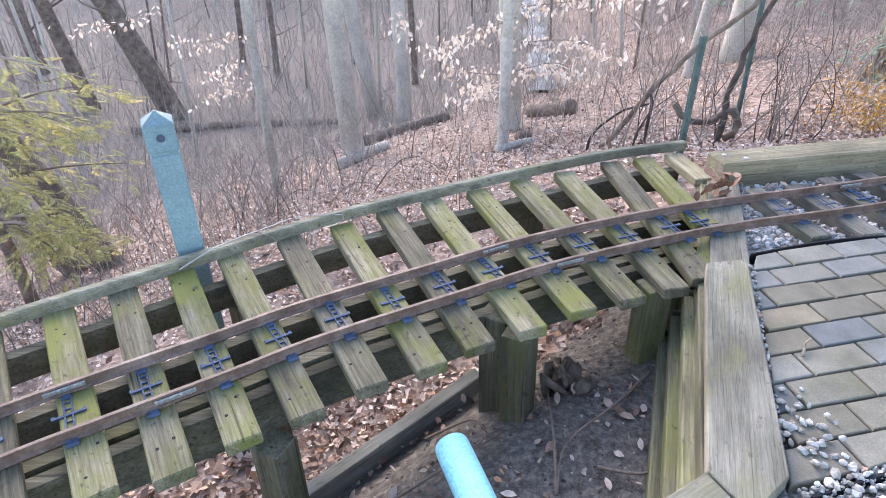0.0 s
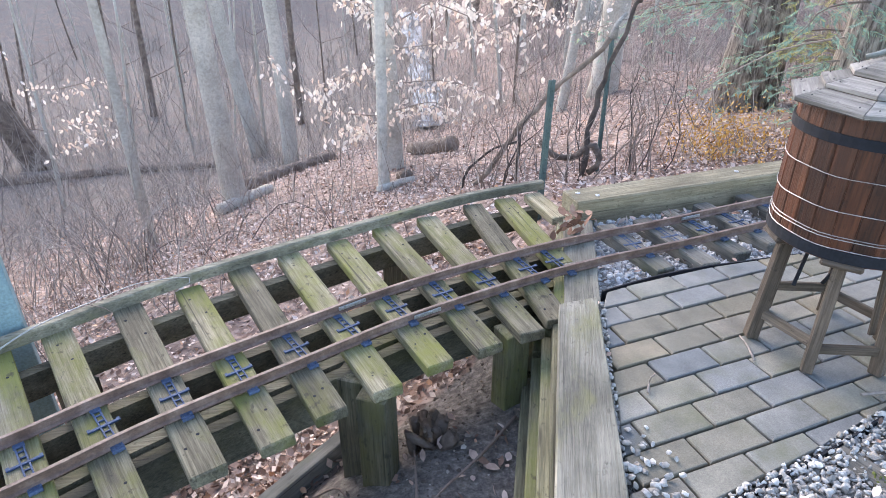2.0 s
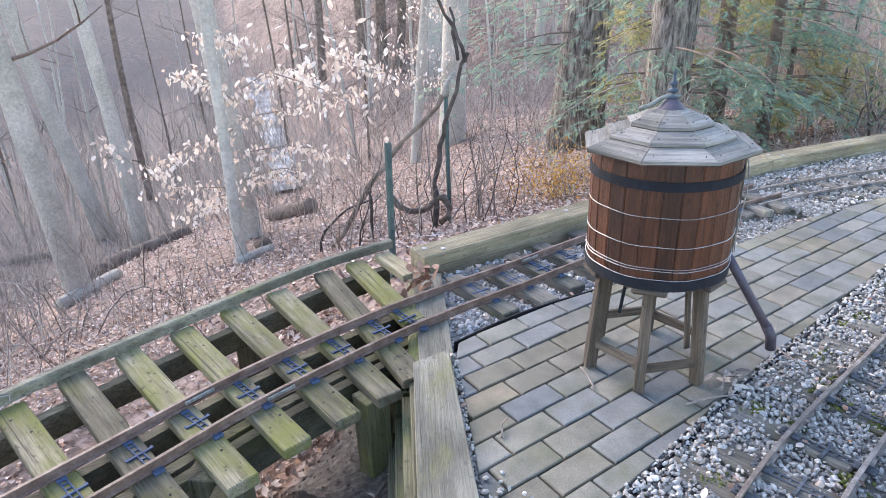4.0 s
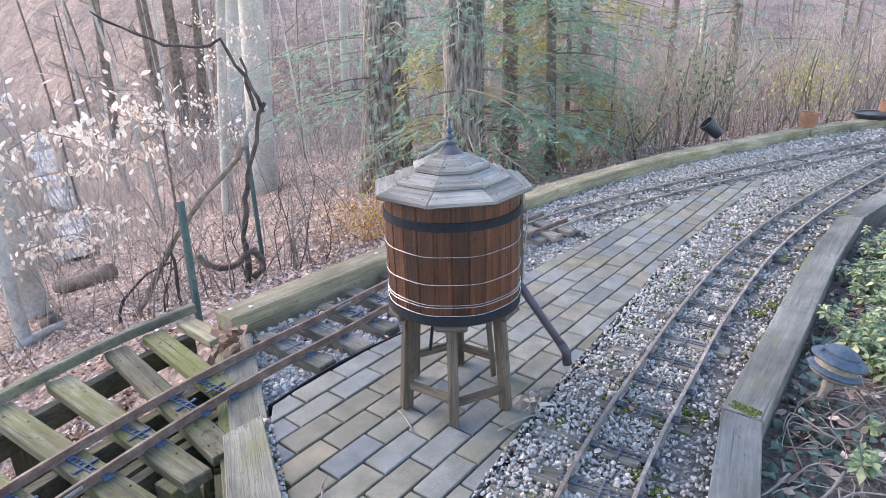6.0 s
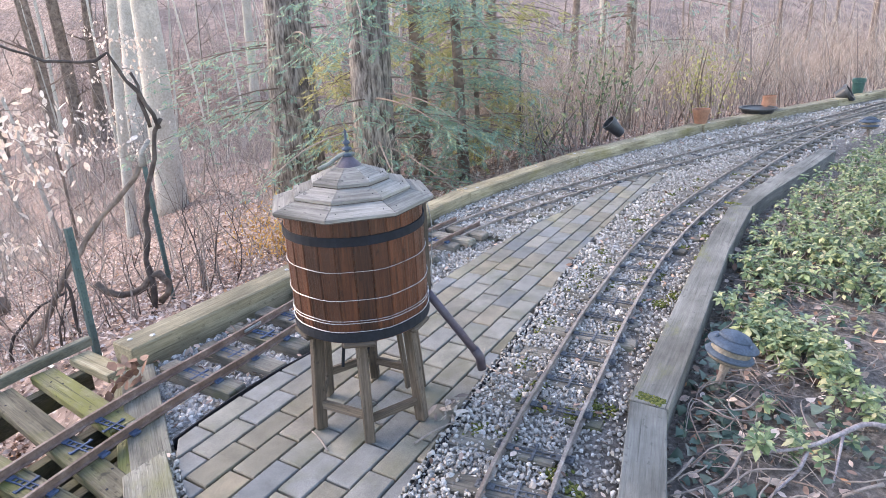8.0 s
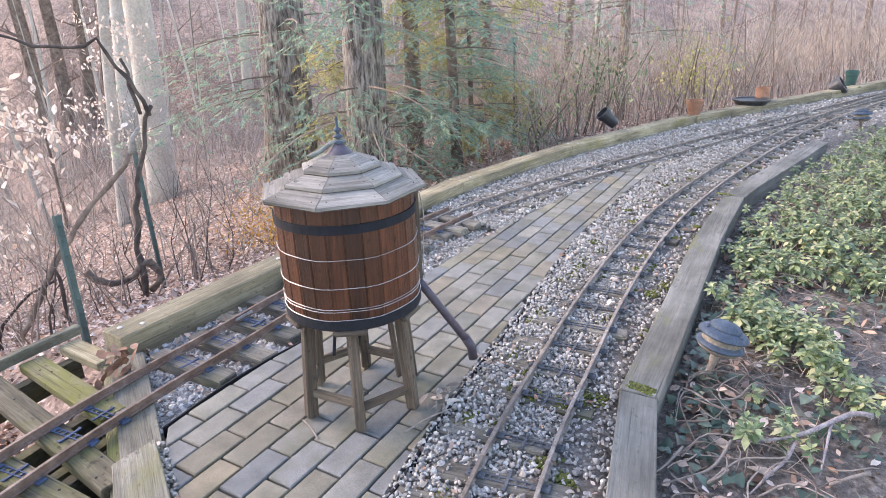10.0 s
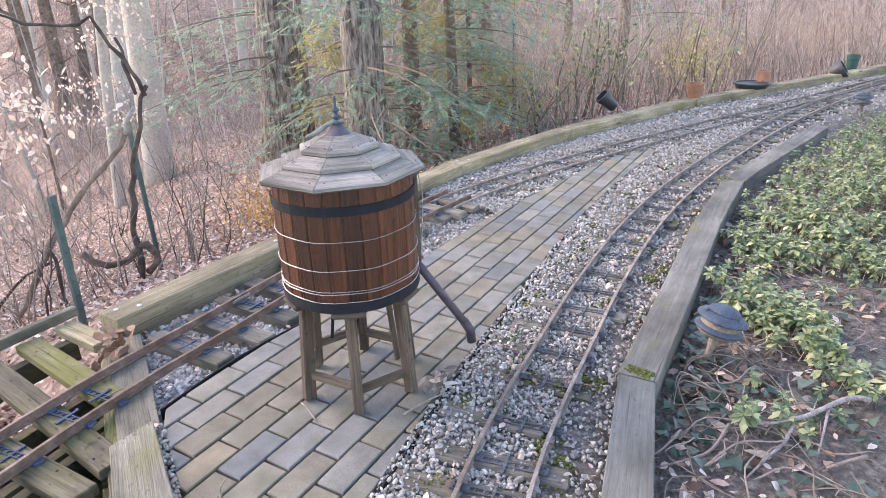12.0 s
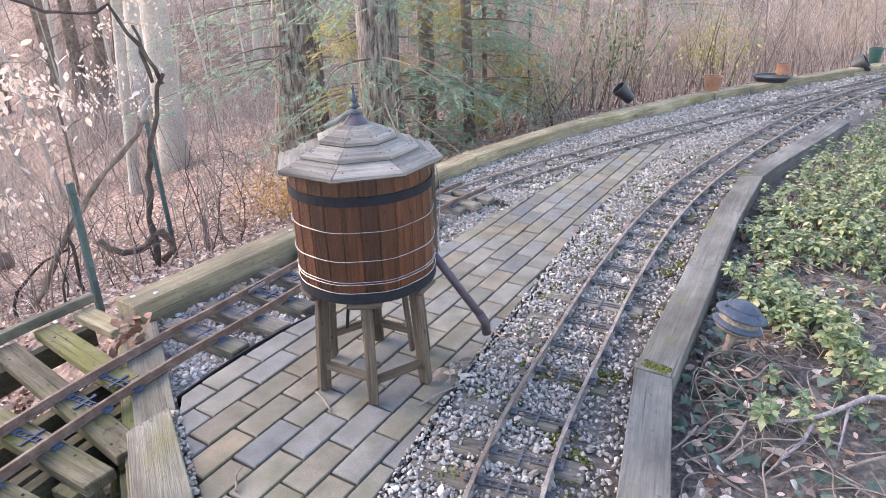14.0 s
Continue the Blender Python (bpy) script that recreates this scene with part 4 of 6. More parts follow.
hose = smooth_line([Vector(p) for p in [(0.016, -0.014, 0.873), (-0.014, 0.006, 0.875), (-0.050, 0.030, 0.850), (-0.082, 0.056, 0.834)]], 0.012)
part("hose", tube(bmesh.new(), hose, 0.0065, 8), M_HOSE, tower, "grey piece of hose lying over the roof", smooth=True)
a = radians(-22)
ca, sa = math.cos(a), math.sin(a)
beam("channel", (0.228 * ca, 0.228 * sa, 0.385), (0.228 * ca, 0.228 * sa, 0.70), 0.03, 0.022, M_LEG, tower, "brown upright wooden channel", up=(ca, sa, 0))
beam("bracket", (0.225 * ca, 0.225 * sa, 0.705), (0.265 * ca, 0.265 * sa, 0.735), 0.034, 0.012, M_LEG, tower)
part("wire", tube(bmesh.new(), smooth_line([Vector((0.243 * ca, 0.243 * sa, 0.70)), Vector((0.25 * ca + 0.01, 0.25 * sa, 0.6)), Vector((0.247 * ca, 0.247 * sa, 0.45)), Vector((0.25 * ca, 0.25 * sa, 0.38))], 0.02), 0.002, 5), M_WIRE, tower)
part("spout", tube(bmesh.new(), [(0.228 * ca, 0.228 * sa, 0.375), (0.385, -0.157, 0.075)], 0.0145, 14), M_SPOUT, tower, "purple grey sloping downpipe", smooth=True)
part("elbow", tube(bmesh.new(), [(0.365, -0.149, 0.112), (0.387, -0.158, 0.07), (0.392, -0.162, 0.02)], [0.017, 0.0175, 0.017], 14), M_SPOUT, tower, "grey pipe elbow", smooth=True)

# ---- lamps and pots ----


def path_lamp(x, y, z, lean):
    top = thing("path_lamp", "dark blue grey tiered path lamp leaning in the groundcover", "path lamp", pose(x, y, z, *lean, 0), group="path lamps")
    part("stake", lathe(bmesh.new(), [(0.013, -0.09), (0.013, 0.05), (0.017, 0.052), (0.017, 0.10)], 12), M_RAILOLD, top, "grey weathered stake")
    part("base", lathe(bmesh.new(), [(0.020, 0.085), (0.062, 0.092), (0.072, 0.101), (0.068, 0.107), (0.04, 0.112)], 28), M_LENS, top, "dirty tan base dish", smooth=True)
    part("louvre", lathe(bmesh.new(), [(0.04, 0.116), (0.080, 0.110), (0.083, 0.115), (0.078, 0.121), (0.05, 0.136)], 28), M_LAMP, top, smooth=True)
    part("lens", lathe(bmesh.new(), [(0.064, 0.122), (0.066, 0.128), (0.054, 0.148), (0.050, 0.160)], 24), M_LENS, top, "dirty tan lens", smooth=True)
    hat = part("hat", lathe(bmesh.new(), [(0.05, 0.158), (0.078, 0.150), (0.085, 0.153), (0.085, 0.158), (0.073, 0.168), (0.052, 0.178)], 28), M_LAMP, top, "dark blue grey hat", smooth=True)
    part("crown", lathe(bmesh.new(), [(0.053, 0.176), (0.054, 0.181), (0.046, 0.190), (0.028, 0.197), (0.004, 0.199)], 28), M_LAMP, hat, smooth=True)
    for k in range(3):
        a = 2.1 * k - 1.9
        bm = bmesh.new()
        bmesh.ops.create_icosphere(bm, subdivisions=2, radius=0.007)
        part("knob", bm, M_LAMP, hat, "small round knob", pose(0.064 * math.cos(a), 0.064 * math.sin(a), 0.174))
    return top


path_lamp(2.42, 0.587, -0.01, (9, 11))
path_lamp(7.45, 1.05, -0.02, (-3, 1.5))


def pot(name, x, y, z, r0, r1, h, material, label, tilt=(0, 0)):
    top = thing(name, label, "pot", pose(x, y, z, tilt[0], tilt[1], 0), group="garden pots")
    part("body", lathe(bmesh.new(), [(r0, 0), (r1 * 0.96, h * 0.8), (r1 * 0.86, h * 0.8), (r0 * 0.85, 0.015)], 24), material, top, smooth=False)
    part("rim", lathe(bmesh.new(), [(r1 * 0.97, h * 0.76), (r1 * 1.05, h * 0.77), (r1 * 1.05, h), (r1 * 0.9, h), (r1 * 0.88, h * 0.78)], 24), material, top)
    return top


pot("plant_pot", 7.12, 2.51, 0.068, 0.06, 0.085, 0.15, M_TERRA, "terracotta plant pot standing on the timber border")
pot("plant_pot", 8.31, 2.20, 0.085, 0.09, 0.07, 0.14, M_TERRA, "upturned terracotta pot beside a black basin")
pot("basin", 8.07, 2.24, 0.065, 0.16, 0.19, 0.06, M_POT, "shallow black plastic basin on the timber border")
pot("plant_pot", 9.66, 1.78, 0.05, 0.085, 0.11, 0.15, M_POT, "black plastic pot lying tilted on the border", (55, 10))
pot("plant_pot", 10.16, 1.67, 0.05, 0.058, 0.076, 0.20, M_POTGREEN, "dark green plastic pot standing at the end of the border")
pot("bucket", 6.80, 3.25, -0.05, 0.055, 0.08, 0.20, M_POT, "dark bucket tilted against the timber border", (-30, -38))

# ---- woods ----


def bark_material():
    """Deep vertical furrows."""
    m, nt, b, co = begin("furrowed grey brown bark", 0.95)
    a = tex(nt, "Noise", co, 26, (1, 1, 0.2), 6, 0.68)
    f = tex(nt, "Noise", co, 60, (1, 1, 0.3), 5)
    big = tex(nt, "Noise", co, 1.5, detail=4)
    c = ramp(nt, a.outputs["Fac"], [(0.38, (0.075, 0.064, 0.056)), (0.49, (0.25, 0.222, 0.195)), (0.62, (0.47, 0.43, 0.385))])
    c = mixc(nt, 1.0, c, ramp(nt, big.outputs["Fac"], [(0.35, (0.8, 0.8, 0.85)), (0.65, (1.15, 1.1, 1.0))]), "MULTIPLY")
    finish(nt, b, c, math_node(nt, "ADD", a.outputs["Fac"], math_node(nt, "MULTIPLY", f.outputs["Fac"], 0.3)), 0.06, 0.9)
    return m


M_FURROW = bark_material()


def trunk_line(x, y, lx, ly, h, bend=0.15):
    z = ground(x, y) - 0.15
    ps, n = [], 9
    ph = random.uniform(0, 6)
    for i in range(n):
        t = h * i / (n - 1)
        w = bend * math.sin(ph + t * 0.7) - bend * math.sin(ph)
        ps.append(Vector((x + lx * t + w * 0.3, y + ly * t + w * 0.15, z + t)))
    return ps


def limb(bm, p, d, length, r, depth, twist=0.5):
    """A crooked side branch that forks."""
    pts, q = [p], Vector(p)
    d = d.normalized()
    n = 4
    for i in range(n):
        d = (d + Vector((random.uniform(-1, 1), random.uniform(-1, 1), random.uniform(-0.4, 0.8))) * twist * 0.35).normalized()
        q = q + d * length / n
        pts.append(q)
    tube(bm, pts, [r * (1 - 0.75 * i / n) for i in range(n + 1)], 5)
    if depth > 0:
        for k in (1, 2, 3):
            if k < len(pts):
                limb(bm, pts[k], d + Vector((random.uniform(-1, 1), random.uniform(-1, 1), random.uniform(-0.2, 0.7))), length * 0.5, r * 0.45, depth - 1, twist)
    return pts


def bare_tree(x, y, lx, ly, r, h, material, label, limbs=5, low=0.25, sides=14, flare=1.3):
    top = thing("tree", label, "tree", group="bare woodland trees")
    ps = trunk_line(x, y, lx, ly, h)
    bm = bmesh.new()
    n = len(ps)
    rad = [r * (1.08 - 0.6 * i / (n - 1)) for i in range(n)]
    first = ps[0] + (ps[1] - ps[0]) * 0.22
    tube(bm, [ps[0], first] + ps[1:], [r * flare, r * 1.12] + rad[1:], sides, 0.03)
    part("trunk", bm, material, top, smooth=True)
    bm = bmesh.new()
    for _ in range(limbs):
        i = random.randint(max(1, int(low * n)), n - 2)
        a = random.uniform(0, 6.28)
        limb(bm, ps[i], Vector((math.cos(a), math.sin(a), 0.35)), random.uniform(0.8, 2.0), max(0.012, rad[i] * 0.22), 1)
    if len(bm.verts):
        part("crown", bm, M_TWIG, top, "bare thin branches", smooth=True)
    else:
        bm.free()
    return top


for x, y, lx, ly, r, h in [(-1.50, 9.35, -0.06, -0.008, 0.165, 9), (-2.1, 17.41, -0.111, -0.016, 0.20, 14), (-1.06, 14.75, -0.02, 0.0, 0.165, 13), (0.80, 7.79, -0.03, 0.006, 0.135, 8), (0.57, 6.31, -0.007, 0.0, 0.056, 6),
                           (-2.38, 7.89, -0.03, -0.008, 0.065, 7), (5.36, 11.85, 0.03, -0.028, 0.25, 12), (8.6, 21.4, 0.12, -0.06, 0.34, 14), (10.7, 25.3, 0.12, -0.06, 0.28, 14), (13.8, 22.5, 0.06, -0.03, 0.18, 14), (23.0, 12.2, -0.03, 0.06, 0.16, 14), (4.32, 11.3, 0.12, -0.05, 0.09, 10)]:
    bare_tree(x, y, lx, ly, r, h, M_BEECH, "smooth grey beech trunk rising from the leaf litter", 4, 0.35)
for x, y, lx, ly, r, h in [(-8.33, 18.61, -0.276, -0.132, 0.33, 13), (-11.58, 19.85, -0.10, -0.038, 0.23, 13), (-16.2, 25.1, -0.05, -0.014, 0.27, 14), (-3.44, 5.41, -0.238, -0.165, 0.14, 6), (-3.8, 5.44, -0.339, -0.25, 0.10, 5),
                           (8.38, 28.9, 0.0, -0.02, 0.25, 15), (9.21, 28.65, 0.02, -0.03, 0.24, 15), (9.98, 28.41, 0.10, -0.05, 0.2, 15), (6.54, 29.34, 0.06, -0.03, 0.18, 15), (-6.56, 24.15, 0.05, 0.03, 0.11, 12), (-1.07, 20.65, 0.015, 0.0, 0.10, 11), (-8.45, 26.19, 0.05, 0.04, 0.11, 12), (20.0, 12.0, 0.02, -0.03, 0.13, 12)]:
    bare_tree(x, y, lx, ly, r, h, M_BARK, "dark brown tree trunk in the bare winter woods", 5, 0.2)


def saplings():
    """Thin young trunks filling the woods, each a tree of its own."""
    rng = random.Random(11)
    made = 0
    while made < 110:
        r, a = rng.uniform(15, 42), rng.uniform(-0.75, 1.45)
        x, y = r * math.sin(a), r * math.cos(a)
        if y - lerp(x, BORDER) < 3.0:
            continue
        made += 1
        bare_tree(x, y, rng.gauss(0, 0.07), rng.gauss(0, 0.05), rng.uniform(0.018, 0.07), rng.uniform(4, 10), M_TWIG if a > 0.8 else rng.choice([M_BEECH, M_BEECH, M_BARK]), "thin bare young tree in the winter woods", 5, 0.1, 6, 1.2)


saplings()


SPRAY_V, SPRAY_F = [], []
for i in range(9):
    for s in (-1, 1):
        x0 = 0.03 + i * 0.105
        l = 0.34 * (1 - 0.65 * i / 9) * (0.6 + 0.4 * (i > 0))
        b = len(SPRAY_V)
        SPRAY_V += [(x0, 0, 0), (x0 + l * 0.55 + 0.03, s * l * 0.55 - 0.018, -0.02), (x0 + l * 0.8, s * l, -0.07), (x0 + l * 0.5 - 0.03, s * l * 0.6 + 0.02, -0.02)]
        SPRAY_F += [(b, b + 1, b + 2), (b, b + 2, b + 3)]
b = len(SPRAY_V)
SPRAY_V += [(0, -0.012, 0), (1.05, 0, -0.1), (0, 0.012, 0)]
SPRAY_F += [(b, b + 1, b + 2)]


def spray_mats(points, rng, size):
    """Flat sprays that point away from their branch and droop."""
    out = []
    for p, d in points:
        yaw = math.atan2(d[1], d[0]) + rng.normal(0, 0.7)
        m = pose(*p, rng.normal(0, 14), rng.normal(22, 16), math.degrees(yaw))
        s = rng.uniform(*size)
        out.append(np.array(m)[:3] * np.array([s, s, s, 1]))
    return np.array(out)


def evergreen(x, y, lx, ly, r, h, boughs, zlo, zhi, reach, per, mats, label, seed, mat_trunk, aim=None, size=(0.07, 0.15)):
    rng = np.random.default_rng(seed)
    top = thing("hemlock_tree", label, "tree", group="evergreen trees")
    ps = trunk_line(x, y, lx, ly, h, 0.05)
    bm = bmesh.new()
    n = len(ps)
    tube(bm, ps, [r * (1.25 if i == 0 else 1.0 - 0.5 * i / n) for i in range(n)], 18, 0.04)
    part("trunk", bm, mat_trunk, top, smooth=True)
    wood_bm = bmesh.new()
    spots = []
    for k in range(boughs):
        z = rng.uniform(zlo, zhi)
        t = max(0, min(1, (z - ps[0].z) / h))
        base = ps[0].lerp(ps[-1], t)
        a = rng.uniform(0, 6.28) if aim is None else rng.normal(aim[0], aim[1])
        l = reach * rng.uniform(0.55, 1.0)
        line = [base]
        q, d = Vector(base), Vector((math.cos(a), math.sin(a), rng.uniform(0.0, 0.25)))
        for i in range(6):
            d = (d + Vector((rng.normal(0, 0.12), rng.normal(0, 0.12), -0.09))).normalized()
            q = q + d * l / 6
            line.append(Vector(q))
        tube(wood_bm, line, [0.012 * (1 - 0.85 * i / 6) for i in range(7)], 5)
        for _ in range(per):
            i = int(rng.integers(1, 6))
            p = line[i].lerp(line[i + 1], rng.random()) if i < 6 else line[6]
            side = rng.normal(0, 0.13 * l)
            dd = line[i + 1] - line[i]
            nrm = Vector((-dd.y, dd.x, 0)).normalized()
            p = p + nrm * side + Vector((0, 0, rng.normal(-0.03, 0.05) - abs(side) * 0.25))
            dirn = dd.normalized() + nrm * (1.2 if side > 0 else -1.2)
            spots.append(((p.x, p.y, p.z), (dirn.x, dirn.y)))
        for q2 in line[2:]:
            spots.append(((q2.x, q2.y, q2.z), (d.x, d.y)))
    part("bough", wood_bm, M_TWIG, top, "thin dark drooping boughs")
    me = joined("crown", [(SPRAY_V, SPRAY_F, spray_mats(spots, rng, size))], mats)
    put("crown", me, top, None, "flat feathery needle sprays")
    return top


evergreen(5.20, 7.18, 0.03, -0.03, 0.33, 9, 26, 0.1, 1.9, 2.4, 42, M_NEEDLE, "large hemlock with furrowed trunk and drooping green sprays", 1, M_FURROW)
evergreen(4.85, 5.15, 0.015, -0.015, 0.235, 8, 34, -0.5, 1.7, 1.9, 46, M_NEEDLE, "hemlock with furrowed trunk and dense low sprays", 2, M_FURROW, (-1.7, 1.0))
evergreen(6.05, 5.62, 0.005, -0.01, 0.105, 8, 20, -0.2, 1.8, 2.0, 46, M_NEEDLE, "slender hemlock with drooping blue green sprays", 3, M_BARK, (-1.6, 1.2))
evergreen(5.72, 4.62, -0.016, 0.016, 0.06, 7, 13, -0.35, 1.6, 1.2, 46, M_NEEDLE, "thin hemlock with feathery green sprays", 4, M_BARK, (-2.0, 1.3))
evergreen(9.0, 6.8, 0.0, 0.0, 0.12, 8, 26, -0.6, 1.9, 2.2, 34, M_YELLOW, "evergreen with sunlight coloured into its yellow green sprays", 5, M_BARK)
evergreen(10.2, 4.9, 0.0, 0.0, 0.09, 7, 14, 0.5, 1.8, 2.4, 28, M_NEEDLE, "hemlock with green sprays beside the fence post", 6, M_BARK)
evergreen(6.8, 5.3, 0.0, 0.0, 0.035, 6, 26, -0.3, 1.5, 1.3, 40, M_YELLOW, "evergreen with drooping sprays coloured yellow for sunlight", 9, M_BARK, None, (0.10, 0.19))
evergreen(5.2, 5.7, 0.0, 0.0, 0.05, 5, 16, -0.2, 1.8, 0.9, 40, M_YELLOW, "young evergreen with yellowish sprays", 7, M_BARK)
evergreen(-3.25, 3.95, 0.0, 0.0, 0.05, 3.5, 15, -1.0, 0.6, 1.25, 34, M_YELLOW, "small evergreen with yellow green sprays on the slope", 8, M_BARK, (0.1, 0.5), (0.08, 0.17))


def branch_leaves(line, rng, per=80, size=(0.07, 0.105), spread=0.16):
    """Points for dry leaves hanging along a branch."""
    out = []
    ps = [Vector(p) for p in line]
    for _ in range(per):
        t = rng.uniform(0, len(ps) - 1.001)
        i = int(t)
        p = ps[i].lerp(ps[i + 1], t - i) + Vector((rng.normal(0, spread), rng.normal(0, spread * 1.5), rng.normal(-0.02, spread * 0.45)))
        m = pose(p.x, p.y, p.z, rng.normal(0, 35), rng.normal(50, 25), rng.uniform(0, 360))
        out.append(np.array(m)[:3] * np.array([*(rng.uniform(*size),) * 3, 1]))
    return out


LEAF_V = [(0, 0, 0), (0.3, 0.22, 0.03), (0.65, 0.24, 0.02), (1.0, 0, -0.06), (0.65, -0.24, 0.02), (0.3, -0.22, 0.03), (0.5, 0, -0.02)]
LEAF_F = [(0, 6, 1), (1, 6, 2), (2, 6, 3), (3, 6, 4), (4, 6, 5), (5, 6, 0)]
CURL_V = [(0, 0, 0.05), (0.45, 0.3, 0.0), (1.0, 0.03, 0.10), (0.5, -0.28, 0.04), (0.5, 0, -0.04)]
CURL_F = [(0, 4, 1), (1, 4, 2), (2, 4, 3), (3, 4, 0)]


def leafy_branches(name, lines, label, seed, per=130, thick=0.008, spread=0.10, size=(0.058, 0.088)):
    rng = np.random.default_rng(seed)
    top = thing(name, label, "branch", group="beech branches with dry leaves")
    mats = []
    for line in lines:
        bm = bmesh.new()
        pts = smooth_line([Vector(p) for p in line], 0.12)
        tube(bm, pts, [thick * (1 - 0.8 * i / len(pts)) for i in range(len(pts))], 5)
        for i in range(2, len(pts) - 1, 2):
            d = Vector((rng.normal(0, 1), rng.normal(0, 1), rng.normal(0, 0.3))).normalized()
            tube(bm, [pts[i], pts[i] + d * 0.12, pts[i] + d * 0.24 + Vector((0, 0, -0.03))], [0.003, 0.002, 0.001], 4)
        mats += branch_leaves(line, rng, per, size, spread)
        part("branch", bm, M_TWIG, top)
    put("leaves", joined("leaves", [(LEAF_V, LEAF_F, np.array(mats))], M_PALELEAF), top, None, "pale papery dry leaves")


leafy_branches("beech_branch", [[(0.7, 7.03, -0.84), (-0.02, 7.04, -0.70), (-0.55, 7.0, -0.11)], [(0.75, 7.03, -0.21), (0.27, 7.05, -0.38), (-0.09, 7.04, -0.51)], [(0.81, 7.02, 0.08), (0.56, 7.04, 0.33), (0.29, 7.05, 0.44)], [(0.66, 7.03, -0.9), (0.37, 7.05, -0.94), (0.12, 7.05, -1.02)], [(0.99, 7.01, 0.59), (0.78, 7.03, 0.71), (0.59, 7.04, 0.78)]], "beech branches holding pale dry leaves", 21)
leafy_branches("beech_branch", [[(0.82, 7.02, -0.1), (1.52, 6.93, -0.02), (2.16, 6.78, 0.13)], [(0.81, 7.02, -0.47), (1.36, 6.96, -0.45), (1.85, 6.86, -0.61)], [(0.89, 7.02, 0.2), (1.32, 6.96, 0.4), (1.66, 6.9, 0.27)], [(0.77, 7.03, -0.78), (1.21, 6.98, -0.69), (1.58, 6.92, -0.85)], [(1.92, 6.84, 0.55), (2.14, 6.78, 0.43), (2.37, 6.72, 0.24)]], "beech branches holding pale dry leaves", 22, 130)
leafy_branches("beech_branch", [[(1.16, 5.43, 1.02), (1.56, 5.35, 0.79), (2.0, 5.24, 0.78)], [(1.09, 5.44, 0.76), (1.59, 5.35, 0.58), (2.03, 5.23, 0.39)], [(1.03, 5.44, 0.53), (1.47, 5.38, 0.34), (1.79, 5.3, 0.11)]], "thin beech twigs with a few hanging leaves", 23, 40, 0.006, 0.18, (0.06, 0.10))
leafy_branches("beech_branch", [[(4.44, 11.27, 1.38), (4.81, 11.14, 1.18), (5.04, 11.04, 1.08)], [(4.31, 11.32, 0.67), (4.74, 11.17, 0.73), (5.05, 11.04, 0.62)], [(4.1, 11.39, -0.05), (4.52, 11.25, 0.0), (4.93, 11.09, -0.14)], [(4.11, 11.39, -0.43), (4.61, 11.21, -0.5), (5.02, 11.05, -0.64)]], "distant beech branches thick with pinkish dry leaves", 24, 120, 0.008, 0.2)
leafy_branches("beech_branch", [[(-3.72, 8.2, -0.24), (-4.1, 8.01, -0.36), (-4.47, 7.81, -0.31)], [(-2.77, 8.56, -0.61), (-3.18, 8.42, -0.68), (-3.56, 8.27, -0.64)], [(-2.97, 8.5, -0.96), (-3.03, 8.48, -1.11), (-3.18, 8.42, -1.16)], [(-2.88, 8.53, -1.28), (-3.04, 8.47, -1.37), (-3.32, 8.36, -1.37)]], "thin beech branches with clusters of dry leaves", 25, 55, 0.007, 0.12)


